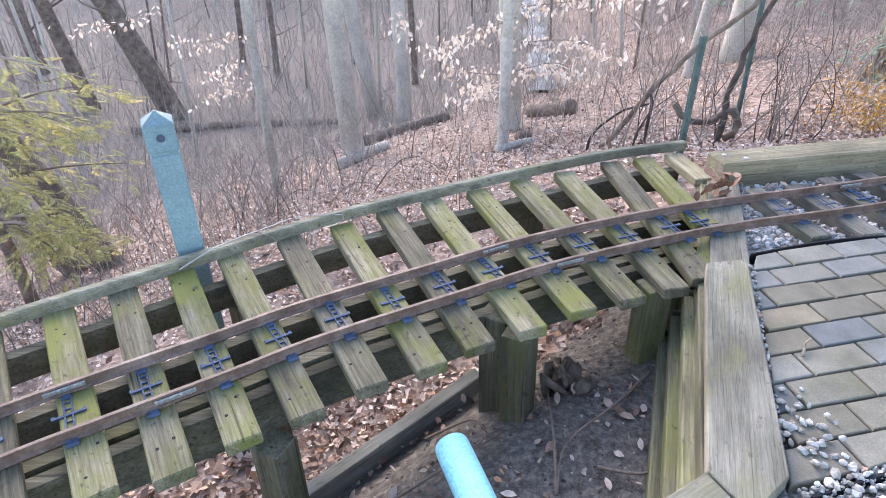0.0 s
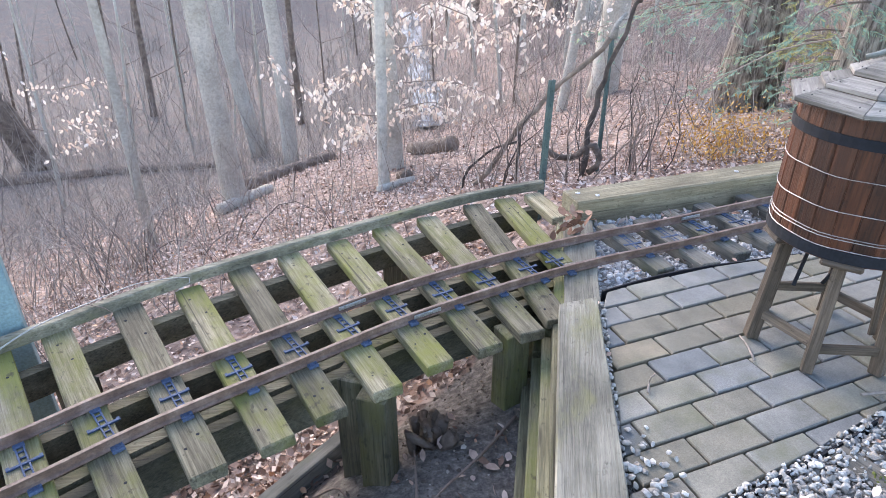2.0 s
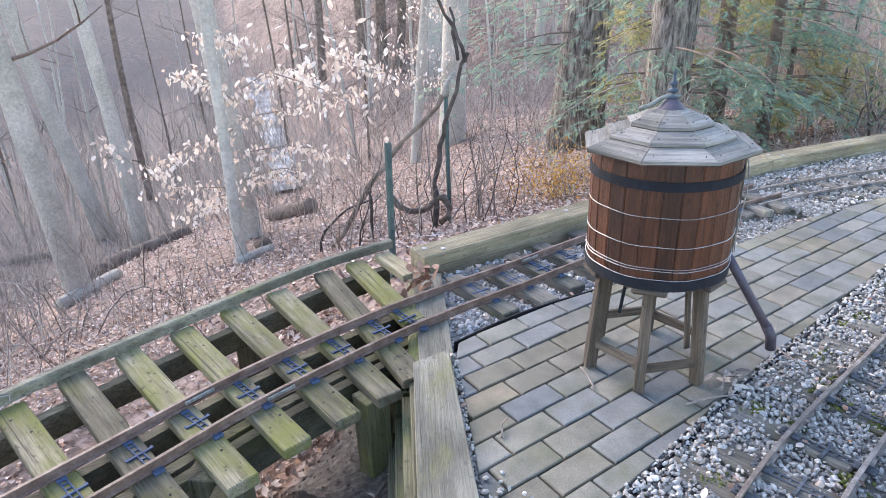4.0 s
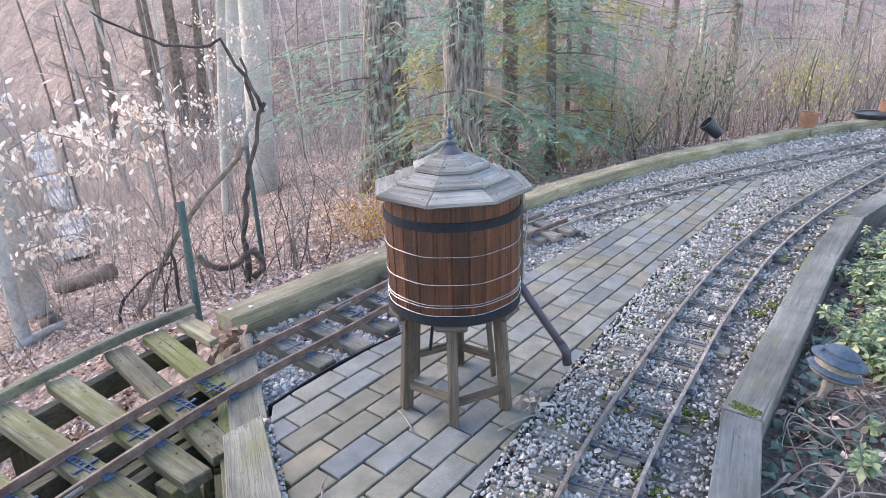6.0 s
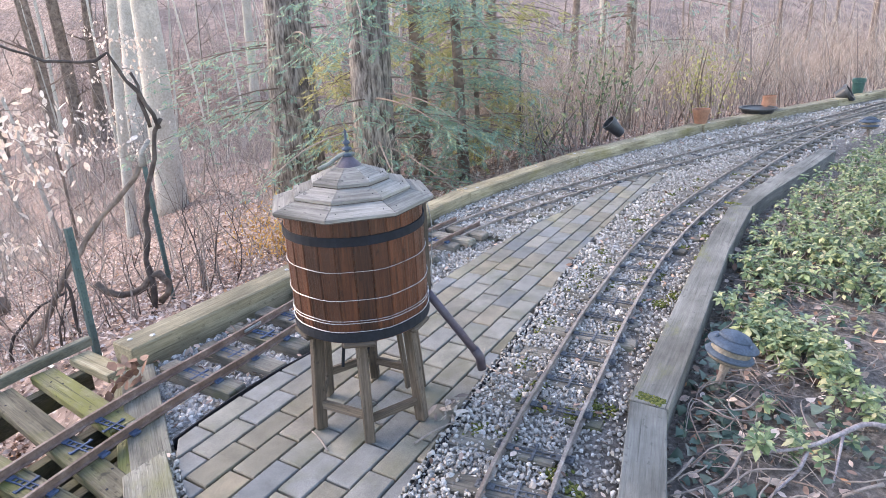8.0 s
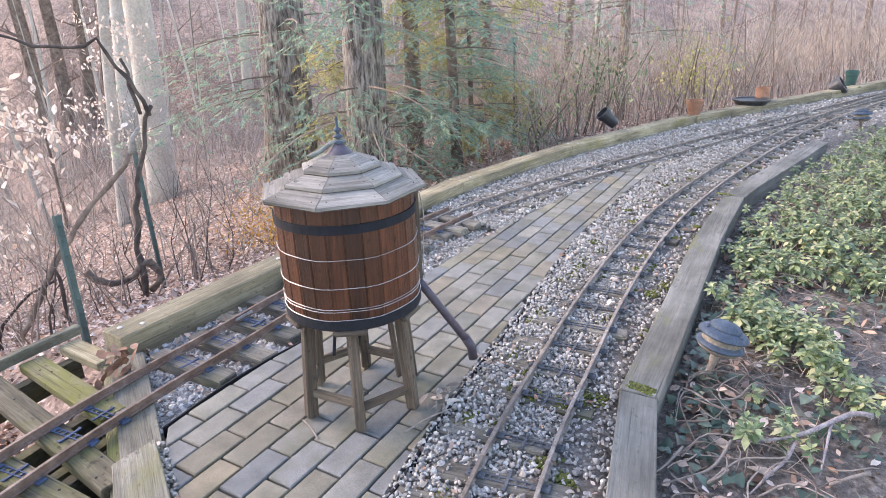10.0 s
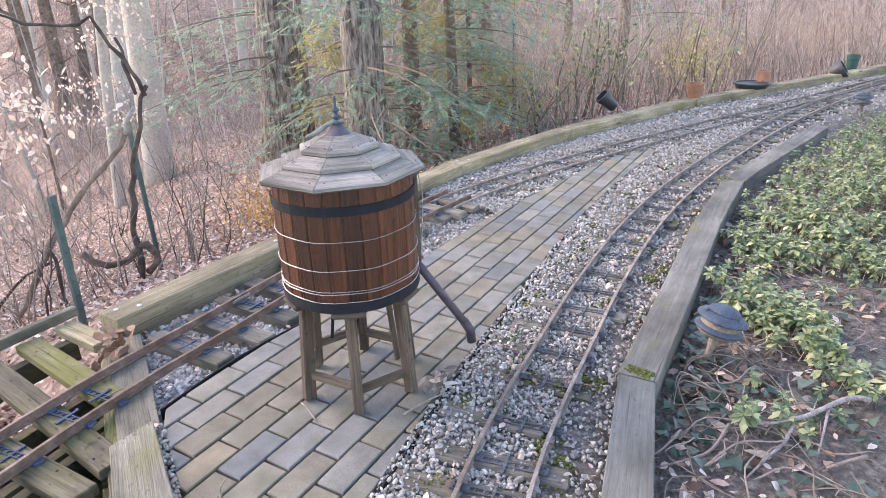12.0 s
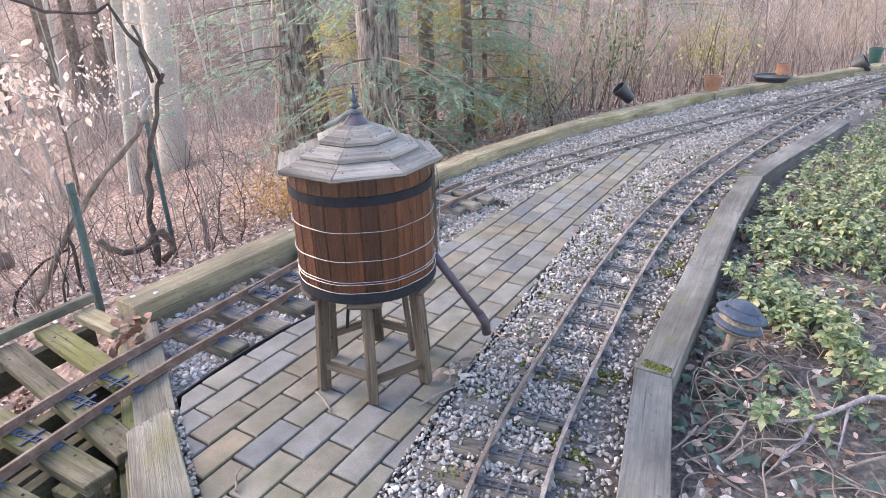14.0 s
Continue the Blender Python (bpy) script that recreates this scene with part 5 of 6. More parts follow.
def build_brush():
    """Dry stems and twigs standing all over the slope."""
    rng = np.random.default_rng(31)
    v, f = [], []
    segs = 4
    for i in range(segs + 1):
        for k in range(3):
            a = 2.0944 * k
            w = 1 - 0.8 * i / segs
            v.append((math.cos(a) * w, math.sin(a) * w, i / segs))
    for i in range(segs):
        for k in range(3):
            a, b, c, d = i * 3 + k, i * 3 + (k + 1) % 3, (i + 1) * 3 + (k + 1) % 3, (i + 1) * 3 + k
            f += [(a, b, c), (a, c, d)]
    v = np.array(v)
    groups = []
    shapes = []
    for s in range(6):
        w = v.copy()
        bend, ph = rng.uniform(0.05, 0.35), rng.uniform(0, 6.28)
        off = bend * w[:, 2] ** 2
        shapes.append((w, off, ph))
    # stems: scale across by thickness and along by height
    n = 19000
    r = 3.6 + 36 * rng.random(n) ** 1.25
    a = rng.uniform(-0.8, 1.5, n)
    x, y = r * np.sin(a), r * np.cos(a)
    pick = rng.integers(0, 6, n)
    mats = {s: [] for s in range(6)}
    for i in range(n):
        d = y[i] - lerp(x[i], BORDER)
        if d < 0.9:
            continue
        if a[i] > 0.95 and r[i] > 9:
            d = max(d, 1.0)
        dens = (0.5 if a[i] < 0.95 else 1.1) + 0.9 * noise.noise((x[i] * 0.35, y[i] * 0.35, 9))
        if a[i] < 0.95 and r[i] < 13:
            dens *= 0.16 if x[i] > -1.8 else 0.45
        if r[i] > 12 and a[i] < 0.45:
            dens *= 1.5
        if rng.random() > dens + 0.15:
            continue
        h = rng.uniform(0.25, 1.0) if rng.random() < 0.8 or r[i] < 9 else rng.uniform(1.2, 3.2)
        th = (0.0022 + 0.00028 * r[i]) * rng.uniform(0.6, 1.6) * (1.3 if h > 1.4 else 1)
        lean = rng.normal(0, 16), rng.normal(0, 16)
        m = pose(x[i], y[i], ground(x[i], y[i]) - 0.05, lean[0], lean[1], rng.uniform(0, 360))
        mats[pick[i]].append((np.array(m)[:3], th, h))
    pieces = []
    for s, (w, off, ph) in enumerate(shapes):
        arr = []
        for m, th, h in mats[s]:
            q = m.copy()
            q[:, 0] *= th
            q[:, 1] *= th
            q[:, 2] *= h
            arr.append(q)
        # the bend is put into the shape by a shear that grows with height
        w2 = w.copy()
        w2[:, 0] += off * 60 * math.cos(ph)
        w2[:, 1] += off * 60 * math.sin(ph)
        pieces.append((w2, f, np.array(arr)))
    tagged(put("brush", joined("brush", pieces, M_BRUSH)), "tangle of dry tan and grey stems on the wooded slope", "brush", kind="stuff")


build_brush()


def build_canes():
    """Pale arching bramble canes on the slope below the trestle."""
    rng = random.Random(43)
    bm = bmesh.new()
    for _ in range(110):
        if rng.random() < 0.7:
            x, y = rng.gauss(-2.1, 0.8), rng.gauss(6.6, 1.2)
        else:
            x, y = rng.uniform(1.5, 6), rng.uniform(5.0, 9)
        if y < lerp(x, BORDER) + 0.8:
            continue
        z, a = ground(x, y), rng.uniform(0, 6.28)
        l, h = rng.uniform(0.4, 1.1), rng.uniform(0.35, 0.9)
        pts = [Vector((x + math.cos(a) * l * t, y + math.sin(a) * l * t, z + h * math.sin(2.6 * t) * (1 - 0.2 * t))) for t in (0, 0.2, 0.4, 0.6, 0.8, 1.0)]
        tube(bm, pts, [0.006, 0.0055, 0.005, 0.004, 0.003, 0.0015], 4)
    tagged(part("bramble_canes", bm, M_BRUSH, None), "pale dry arching bramble canes on the slope", "brambles", kind="stuff")


build_canes()


def build_shrubs():
    """Fine forked twigs that soften the distance."""
    rng = random.Random(41)
    random.seed(41)
    verts, faces = [], []

    def twig(p, d, l, r, depth):
        q = p + d * l
        u = d.cross(Vector((0.3, 0.9, 0.2))).normalized() * r
        w = d.cross(u).normalized() * r
        b = len(verts)
        for c, s in ((p, 1.0), (q, 0.5)):
            verts.extend([c + u * s, c - u * 0.5 * s + w * 0.87 * s, c - u * 0.5 * s - w * 0.87 * s])
        for k in range(3):
            faces.append((b + k, b + (k + 1) % 3, b + 3 + (k + 1) % 3, b + 3 + k))
        if depth:
            for _ in range(3 if depth > 1 else 2):
                e = (d + Vector((rng.uniform(-1, 1), rng.uniform(-1, 1), rng.uniform(-0.3, 0.5))) * 0.95).normalized()
                twig(p + d * l * rng.uniform(0.4, 1.0), e, l * rng.uniform(0.5, 0.85), r * 0.6, depth - 1)

    made = 0
    while made < 900:
        r, a = 5 + 32 * rng.random() ** 1.1, rng.uniform(-0.8, 1.5)
        x, y = r * math.sin(a), r * math.cos(a)
        d = y - lerp(x, BORDER)
        if d < 1.2 or (-1.5 < x < 6 and d < 10 and rng.random() < 0.85):
            continue
        made += 1
        z = ground(x, y)
        for _ in range(2):
            twig(Vector((x, y, z - 0.05)), Vector((rng.gauss(0, 0.25), rng.gauss(0, 0.25), 1)).normalized(), rng.uniform(0.35, 0.9), 0.004 + 0.00022 * r, 3)
    me = bpy.data.meshes.new("shrubs")
    me.from_pydata(verts, [], faces)
    me.materials.append(M_BRUSH)
    tagged(put("shrubs", me), "bare forked winter shrubs among the trees", "shrubs", kind="stuff")
    verts.clear()
    faces.clear()
    made = 0
    while made < 1000:
        r, a = 8.5 + 14 * rng.random(), rng.uniform(0.72, 1.5)
        x, y = r * math.sin(a), r * math.cos(a)
        if y - lerp(x, BORDER) < 1.6:
            continue
        made += 1
        twig(Vector((x, y, ground(x, y) - 0.05)), Vector((rng.gauss(0, 0.22), rng.gauss(0, 0.22), 1)).normalized(), rng.uniform(0.5, 1.1), 0.0035 + 0.00018 * r, 3)
    me = bpy.data.meshes.new("thicket")
    me.from_pydata(verts, [], faces)
    me.materials.append(M_THICKET)
    tagged(put("thicket", me), "dense thicket of reddish tan bare twigs behind the border", "shrubs", kind="stuff")


build_shrubs()


def build_litter():
    """Curled dead leaves over slope and soil."""
    rng = np.random.default_rng(51)
    mats = []
    for n, reach, size in ((34000, 5.5, (0.018, 0.046)), (50000, 14, (0.03, 0.062))):
        r = 1.2 + reach * np.sqrt(rng.random(n))
        a = rng.uniform(-0.85, 1.5, n)
        t = turns(n, rng, 0.42, size)
        for i in range(n):
            x, y = r[i] * math.sin(a[i]), r[i] * math.cos(a[i])
            if on_platform(x, y) or y < lerp(x, BORDER) and y - lerp(x, WALL) < 1.02 + 0.12 * max(0, x) and rng.random() < 0.96:
                continue
            mats.append(np.column_stack([t[i], (x, y, ground(x, y) + rng.uniform(0.005, 0.03))]))
    n = 0
    while n < 9000:
        x, y = rng.uniform(-2.2, 1.3), rng.uniform(0.6, 3.4)
        if on_platform(x, y) or y - lerp(x, WALL) < 1.05 + 0.12 * max(0, x) or y > lerp(x, BORDER) + 0.9:
            continue
        n += 1
        mats.append(np.column_stack([turns(1, rng, 0.65, (0.018, 0.055))[0], (x, y, ground(x, y) + rng.uniform(0.005, 0.03))]))
    tagged(put("leaf_litter", joined("leaf_litter", [(CURL_V, CURL_F, np.array(mats))], M_LITTER)), "curled brown and pinkish fallen leaves covering the slope", "leaves", kind="stuff")
    mats = []
    t = turns(1300, rng, 0.5, (0.016, 0.055))
    for i in range(1300):
        if i < 950:
            x, y = 1.6 + 4 * rng.random() ** 1.6, 0
            y = lerp(x, EDGE_LINE) - 0.14 - abs(rng.normal(0, 0.4))
            z = bed(x, y)
        elif i < 1120:
            x = rng.uniform(1.2, 8)
            y = lerp(x, BORDER) - 0.27 - abs(rng.normal(0, 0.12))
            z = -0.02
        else:
            x, y = rng.uniform(-0.6, 0.7), rng.uniform(1.0, 1.7)
            if on_platform(x, y):
                continue
            z = ground(x, y)
        mats.append(np.column_stack([t[i], (x, y, z + 0.012)]))
    tagged(put("scattered_leaves", joined("scattered_leaves", [(LEAF_V, LEAF_F, np.array(mats))], M_LITTER)), "single dry leaves scattered on soil and gravel", "leaves", kind="stuff")


def bed(x, y):
    """The height of the planted bed: level by the boards, rising away from them."""
    return -0.048


build_litter()


def build_crumbs():
    """Clods, grit and bark bits on the bare soil."""
    rng = np.random.default_rng(55)
    pieces = []
    for s in range(4):
        v, f = stone_shape(40 + s)
        pos = []
        while len(pos) < 1100:
            if rng.random() < 0.55:
                x = 1.3 + 3.2 * rng.random()
                y = lerp(x, EDGE_LINE) - 0.13 - 0.9 * rng.random() ** 1.3
                pos.append((x, y, -0.05))
            else:
                x, y = rng.uniform(-0.9, 0.85), rng.uniform(0.7, 2.0)
                if on_platform(x, y):
                    continue
                pos.append((x, y, ground(x, y)))
        n = len(pos)
        size = rng.uniform(0.003, 0.010, n) * rng.choice([0.7, 1.0, 1.6], n, p=[0.5, 0.4, 0.1])
        pieces.append((v, f, placed(turns(n, rng, 0.8) * size[:, None, None], np.array(pos))))
    m = varied("soil crumb", [(0, (0.075, 0.06, 0.048)), (0.5, (0.14, 0.115, 0.095)), (0.9, (0.24, 0.19, 0.15)), (1, (0.45, 0.42, 0.38))], 0.95)
    tagged(put("soil_crumbs", joined("soil_crumbs", pieces, m, True)), "dark crumbs and grit lying on the bare soil", "soil", kind="stuff")


build_crumbs()


def build_moss_and_bits():
    """Cushions of moss along board seams and sunken ties, and leaf bits among the stones."""
    rng = np.random.default_rng(57)
    pos = []
    for x, y, z, sx, sy, n in [(2.10, 0.69, 0.049, 0.02, 0.045, 160), (4.43, 1.24, 0.049, 0.02, 0.05, 60)]:
        pos += [(x + rng.uniform(-sx, sx), y + rng.uniform(-sy, sy), z) for _ in range(n)]
    for _ in range(90):
        x = rng.uniform(0.9, 5.5)
        p, d = across(even_b, x)
        o = rng.choice([-1, 1]) * rng.uniform(0.05, 0.26)
        cx, cy = p.x - d.y * o, p.y + d.x * o
        pos += [(cx + rng.normal(0, 0.022), cy + rng.normal(0, 0.015), -0.004) for _ in range(40)]
    n = len(pos)
    v, f = stone_shape(60)
    m = varied("green moss", [(0, (0.05, 0.07, 0.015)), (0.6, (0.11, 0.13, 0.025)), (1, (0.19, 0.18, 0.05))], 0.95)
    tagged(put("moss", joined("moss", [(v, f, placed(turns(n, rng, 0.4, (0.004, 0.010)), np.array(pos)))], m)), "small green moss cushions on boards and sunken ties", "moss", kind="stuff")
    mats = []
    while len(mats) < 700:
        x, y = 0.8 + 7 * rng.random() ** 1.4, rng.uniform(0.3, 2.8)
        if not on_platform(x, y) or y < lerp(x, EDGE_LINE) + 0.03 or y > lerp(x, BORDER) - 0.2 or inside(PAVING, x, y):
            continue
        if x < 1.13 and y > lerp(x, WALL) - 0.19:
            continue
        mats.append(np.column_stack([turns(1, rng, 0.4, (0.012, 0.04))[0], (x, y, 0.006 if y < 1.75 else -0.016)]))
    tagged(put("leaf_bits", joined("leaf_bits", [(LEAF_V, LEAF_F, np.array(mats))], M_LITTER)), "small dry leaf bits lying among the stones", "leaves", kind="stuff")


build_moss_and_bits()

# ---- planted bed ----


WHORL_V = [(0, 0, 0), (0.55, 0.23, 0.05), (1.0, 0, -0.10), (0.55, -0.23, 0.05), (0.55, 0, 0.01)]
IVY_V = [(0, 0, 0), (0.1, 0.5, 0.0), (0.5, 0.28, 0.03), (1.0, 0, -0.04), (0.5, -0.28, 0.03), (0.1, -0.5, 0.0), (0.4, 0, 0.05)]
IVY_F = [(0, 6, 1), (1, 6, 2), (2, 6, 3), (3, 6, 4), (4, 6, 5), (5, 6, 0)]


def build_bed():
    """Whorled evergreen groundcover, thick farther off and in loose clumps near the bare corner."""
    rng = np.random.default_rng(61)
    leaves, stems, ivy = [], [], []

    def plant(x, y, h):
        z0 = bed(x, y)
        lx, ly = rng.normal(0, 0.025), rng.normal(0, 0.025)
        stems.append((x, y, z0, lx, ly, h))
        big = rng.uniform(0.8, 1.2)
        tx, ty = rng.normal(0, 9), rng.normal(0, 9)
        for tier in range(2):
            k = int(rng.integers(5, 8))
            for j in range(k):
                yaw = 360 * j / k + rng.normal(0, 12) + 28 * tier
                size = big * rng.uniform(0.030, 0.048) * (0.72 if tier else 1.0)
                m = pose(x + lx, y + ly, z0 + h + 0.012 * tier, tx, ty, yaw) @ pose(0, 0, 0, rng.normal(0, 12), rng.normal(20 - 38 * tier, 13), 0)
                leaves.append(np.array(m)[:3] * np.array([size, size, size, 1]))

    near = [(3.08, 0.72), (2.87, 0.61), (2.18, 0.36), (2.93, 0.41), (2.66, 0.34), (3.57, 0.50), (2.38, 0.35), (2.22, 0.27), (3.25, 0.35), (2.55, 0.16), (3.6, 0.88), (2.75, 0.30), (3.0, 0.55)]
    for cx, cy in near:
        for _ in range(int(rng.integers(3, 8))):
            plant(cx + rng.normal(0, 0.07), cy + rng.normal(0, 0.05), rng.uniform(0.03, 0.10))
    n = tries = 0
    while n < 3000 and tries < 90000:
        tries += 1
        x = 2.5 + 7.5 * rng.random() ** 1.3
        edge = lerp(x, EDGE_LINE) - 0.15
        y = edge - rng.random() * (0.7 + 0.12 * x)
        if edge - y < 0.04:
            continue
        lump = noise.noise((x * 2.3, y * 2.3, 2))
        if rng.random() > ease(2.9, 4.0, x + 2.2 * lump) * (0.35 + 0.65 * ease(0.02, 0.2, edge - y)):
            continue
        n += 1
        plant(x, y, rng.uniform(0.03, 0.11) * (0.7 + 0.7 * ease(3, 4.8, x)) + 0.05 * max(0, lump))
    n = 0
    while n < 1100:
        x, y = rng.uniform(2.4, 10), rng.uniform(-2.6, 0.3)
        if y > lerp(x, EDGE_LINE) - 0.9:
            continue
        n += 1
        plant(x, y, rng.uniform(0.04, 0.12))
    while len(ivy) < 700:
        x = rng.uniform(1.9, 4.2)
        y = lerp(x, EDGE_LINE) - 0.15 - abs(rng.normal(0, 0.35))
        if noise.noise((x * 3, y * 3, 8)) < -0.05:
            continue
        m = pose(x, y, bed(x, y) + rng.uniform(0.01, 0.045), rng.normal(0, 22), rng.normal(5, 22), rng.uniform(0, 360))
        ivy.append(np.array(m)[:3] * np.array([*(rng.uniform(0.025, 0.048),) * 3, 1]))
    top = thing("groundcover", "low green and yellow green leafy groundcover filling the bed", "groundcover", kind="stuff")
    put("leaves", joined("leaves", [(WHORL_V, CURL_F, np.array(leaves))], M_PACHY), top)
    verts, faces = [], []
    for x, y, z0, lx, ly, h in stems:
        b = len(verts)
        verts += [(x - 0.002, y, z0), (x + 0.002, y, z0), (x, y + 0.003, z0), (x + lx, y + ly, z0 + h)]
        faces += [(b, b + 1, b + 3), (b + 1, b + 2, b + 3), (b + 2, b, b + 3)]
    me = bpy.data.meshes.new("stems")
    me.from_pydata(verts, [], faces)
    me.materials.append(M_BRUSH)
    put("stems", me, top)
    m = varied("dark ivy leaf", [(0, (0.035, 0.07, 0.05)), (0.6, (0.08, 0.13, 0.095)), (0.9, (0.15, 0.19, 0.14)), (1, (0.20, 0.10, 0.08))], 0.4, 50)
    tagged(put("ivy", joined("ivy", [(IVY_V, IVY_F, np.array(ivy))], m)), "dark blue green ivy leaves creeping over the soil", "ivy", kind="stuff")


build_bed()


def stick(name, pts, r, material, label, category="stick", group="fallen sticks"):
    line = smooth_line([Vector(p) for p in pts], 0.03)
    n = len(line)
    bm = tube(bmesh.new(), line, [r * (1 - 0.6 * i / n) for i in range(n)], 6, 0.12)
    return tagged(part(name, bm, material, None, smooth=True), label, category, group)


def bed_sticks():
    rng = random.Random(71)
    for k in range(190):
        x = rng.uniform(1.6, 3.6)
        y = lerp(x, EDGE_LINE) - 0.15 - abs(rng.gauss(0, 0.3))
        a, l = rng.uniform(0, 6.28), rng.uniform(0.1, 0.4)
        pts = [(x + l * t * math.cos(a + 0.5 * t * k), y + l * t * math.sin(a + 0.5 * t * k), -0.022 + 0.03 * math.sin(3.1 * t)) for t in (0, 0.35, 0.7, 1) for k in (rng.choice([-1, 1]),)]
        if any(p[1] > lerp(p[0], EDGE_LINE) - 0.135 for p in pts):
            continue
        stick("stick", pts, rng.uniform(0.0015, 0.0035), M_BRUSH if k % 3 else M_TWIG, "thin dry stick lying on the bare soil")


bed_sticks()
M_GREYTWIG = speckled("purple grey twig bark", [(0.17, 0.14, 0.15), (0.27, 0.235, 0.24), (0.38, 0.34, 0.33)], 30, 0.8, 0.0008)
BRANCH_LABEL = "forked purple grey fallen branch lying across the bed"
stick("branch", [(2.42, 0.10, 0.03), (2.40, 0.146, 0.03), (2.324, 0.187, 0.025), (2.243, 0.225, 0.02), (2.176, 0.274, 0.012), (2.124, 0.335, 0.005), (2.086, 0.406, -0.01)], 0.009, M_GREYTWIG, BRANCH_LABEL)
stick("branch", [(2.08, 0.395, 0.0), (1.957, 0.399, -0.015), (1.88, 0.438, -0.02), (1.806, 0.495, -0.03)], 0.0055, M_BRUSH, "pale dry side branch lying on the bare soil")
stick("branch", [(2.189, 0.25, 0.01), (2.104, 0.25, -0.005), (2.019, 0.27, -0.015), (1.901, 0.296, -0.035)], 0.006, M_GREYTWIG, BRANCH_LABEL)
stick("branch", [(2.313, 0.188, 0.02), (2.204, 0.175, 0.0), (2.08, 0.162, -0.03)], 0.005, M_GREYTWIG, BRANCH_LABEL)
stick("branch", [(1.979, 0.497, -0.01), (1.878, 0.509, -0.02), (1.793, 0.539, -0.03)], 0.0045, M_BRUSH, "pale dry side branch lying on the bare soil")
stick("branch", [(2.176, 0.062, 0.0), (2.117, 0.111, -0.01), (2.066, 0.151, -0.03)], 0.006, M_BRUSH, "pale dry side branch lying on the bare soil")


def big_leaf(x, y, z, size, yaw, material):
    """A single broad fallen leaf with a toothed outline and a raised midrib."""
    bm = bmesh.new()
    rim = []
    for k in range(22):
        a = 6.28318 * k / 22
        r = (0.5 + 0.04 * (k % 2)) * (1 - 0.15 * math.cos(2 * a + 3.14159))
        rim.append(bm.verts.new((r * math.cos(a), 0.62 * r * math.sin(a), 0.06 * math.sin(2 * a) + 0.05 * abs(math.sin(a)))))
    mid = bm.verts.new((0, 0, 0))
    for k in range(22):
        bm.faces.new((mid, rim[k], rim[(k + 1) % 22]))
    bm.transform(Matrix.Scale(size, 4))
    tagged(part("fallen_leaf", bm, material, None, "", pose(x, y, z, 4, -4, yaw), smooth=True), "broad pale dry leaf lying on the soil", "leaf", "broad fallen leaves")


for x, y, size, yaw in [(1.773, 0.39, 0.075, 15), (2.108, 0.437, 0.065, 70), (2.314, 0.457, 0.05, 20), (2.957, 0.531, 0.06, -30), (2.197, 0.214, 0.05, 50), (2.05, 0.30, 0.06, 110), (2.45, 0.42, 0.05, -60)]:
    big_leaf(x, y, -0.038, size, yaw, M_PALELEAF if size > 0.055 else M_LITTER)
for pts in [[(1.49, 1.17, 0.012), (1.58, 1.16, 0.014), (1.67, 1.14, 0.01)], [(1.30, 1.36, 0.006), (1.32, 1.43, 0.01), (1.33, 1.50, 0.006)], [(1.98, 1.12, 0.0), (2.0, 1.3, 0.005), (2.1, 1.38, 0.01)], [(0.93, 1.28, 0.008), (0.96, 1.33, 0.012), (1.0, 1.36, 0.008)]]:
    stick("stick", pts, 0.004, M_BRUSH, "short grey stick lying on the pavers")
build_white = [(2.22, 0.90, 0.0, 0.022), (1.93, 1.06, 0.0, 0.026), (2.93, 1.22, 0.0, 0.024), (1.37, 0.98, -0.002, 0.02), (1.50, 0.74, 0.0, 0.02)]
for i, (x, y, z, r) in enumerate(build_white):
    v, f = stone_shape(20 + i)
    me = bpy.data.meshes.new("white_stone")
    me.from_pydata((v * r).tolist(), [], f.tolist())
    me.polygons.foreach_set("use_smooth", [False] * len(f))
    me.materials.append(M_ROOF if i > 2 else M_PALELEAF)
    tagged(put("white_stone", me, None, pose(x, y, z, 10 * i, 5, 40 * i)), "pale white stone lying on the gravel by the rails", "stone", "pale stones")

# ---- by the slope: posts, vine, logs, creek ----


def fence_post(x, y, z0, z1, label, lean=(0, 0)):
    bm = bmesh.new()
    h = z1 - z0
    box(bm, 0.028, 0.004, h, 0.0008, (0, 0, h / 2))
    for s in (-1, 1):
        box(bm, 0.004, 0.018, h, 0.0008, (s * 0.014, 0.009, h / 2))
    for k in range(int(h / 0.07)):
        box(bm, 0.012, 0.006, 0.014, 0.0008, (0, -0.004, 0.05 + 0.07 * k))
    tagged(part("fence_post", bm, M_GREEN, None, "", pose(x, y, z0, lean[0], lean[1], 25)), label, "fence post", "green steel fence posts")


fence_post(1.16, 2.96, -0.55, 0.46, "green studded steel fence post behind the trestle", (0, 2))
fence_post(2.19, 4.57, -0.95, 0.40, "green steel fence post beside the dead vine")
fence_post(7.63, 5.20, -0.75, 0.92, "tall green steel fence post at the wood's edge")

post = thing("teal_post", "teal painted wooden post with a pointed cap beside the trestle", "post", pose(-0.925, 1.91, -1.0, 0, 0, 24))
part("shaft", box(bmesh.new(), 0.09, 0.09, 1.38, 0.004, (0, 0, 0.69)), M_TEAL, post)
part("collar", box(bmesh.new(), 0.082, 0.082, 0.012, 0.002, (0, 0, 1.386)), M_TEAL, post)
bm = box(bmesh.new(), 0.094, 0.094, 0.09, 0.003, (0, 0, 1.437))
part("head", bm, M_TEAL, post)
bm = bmesh.new()
bmesh.ops.create_cone(bm, cap_ends=True, segments=4, radius1=0.0665, radius2=0.004, depth=0.034, matrix=Matrix.Translation((0, 0, 1.499)) @ Matrix.Rotation(radians(45), 4, "Z"))
part("cap", bm, M_TEAL, post, "pale weathered pyramid cap")
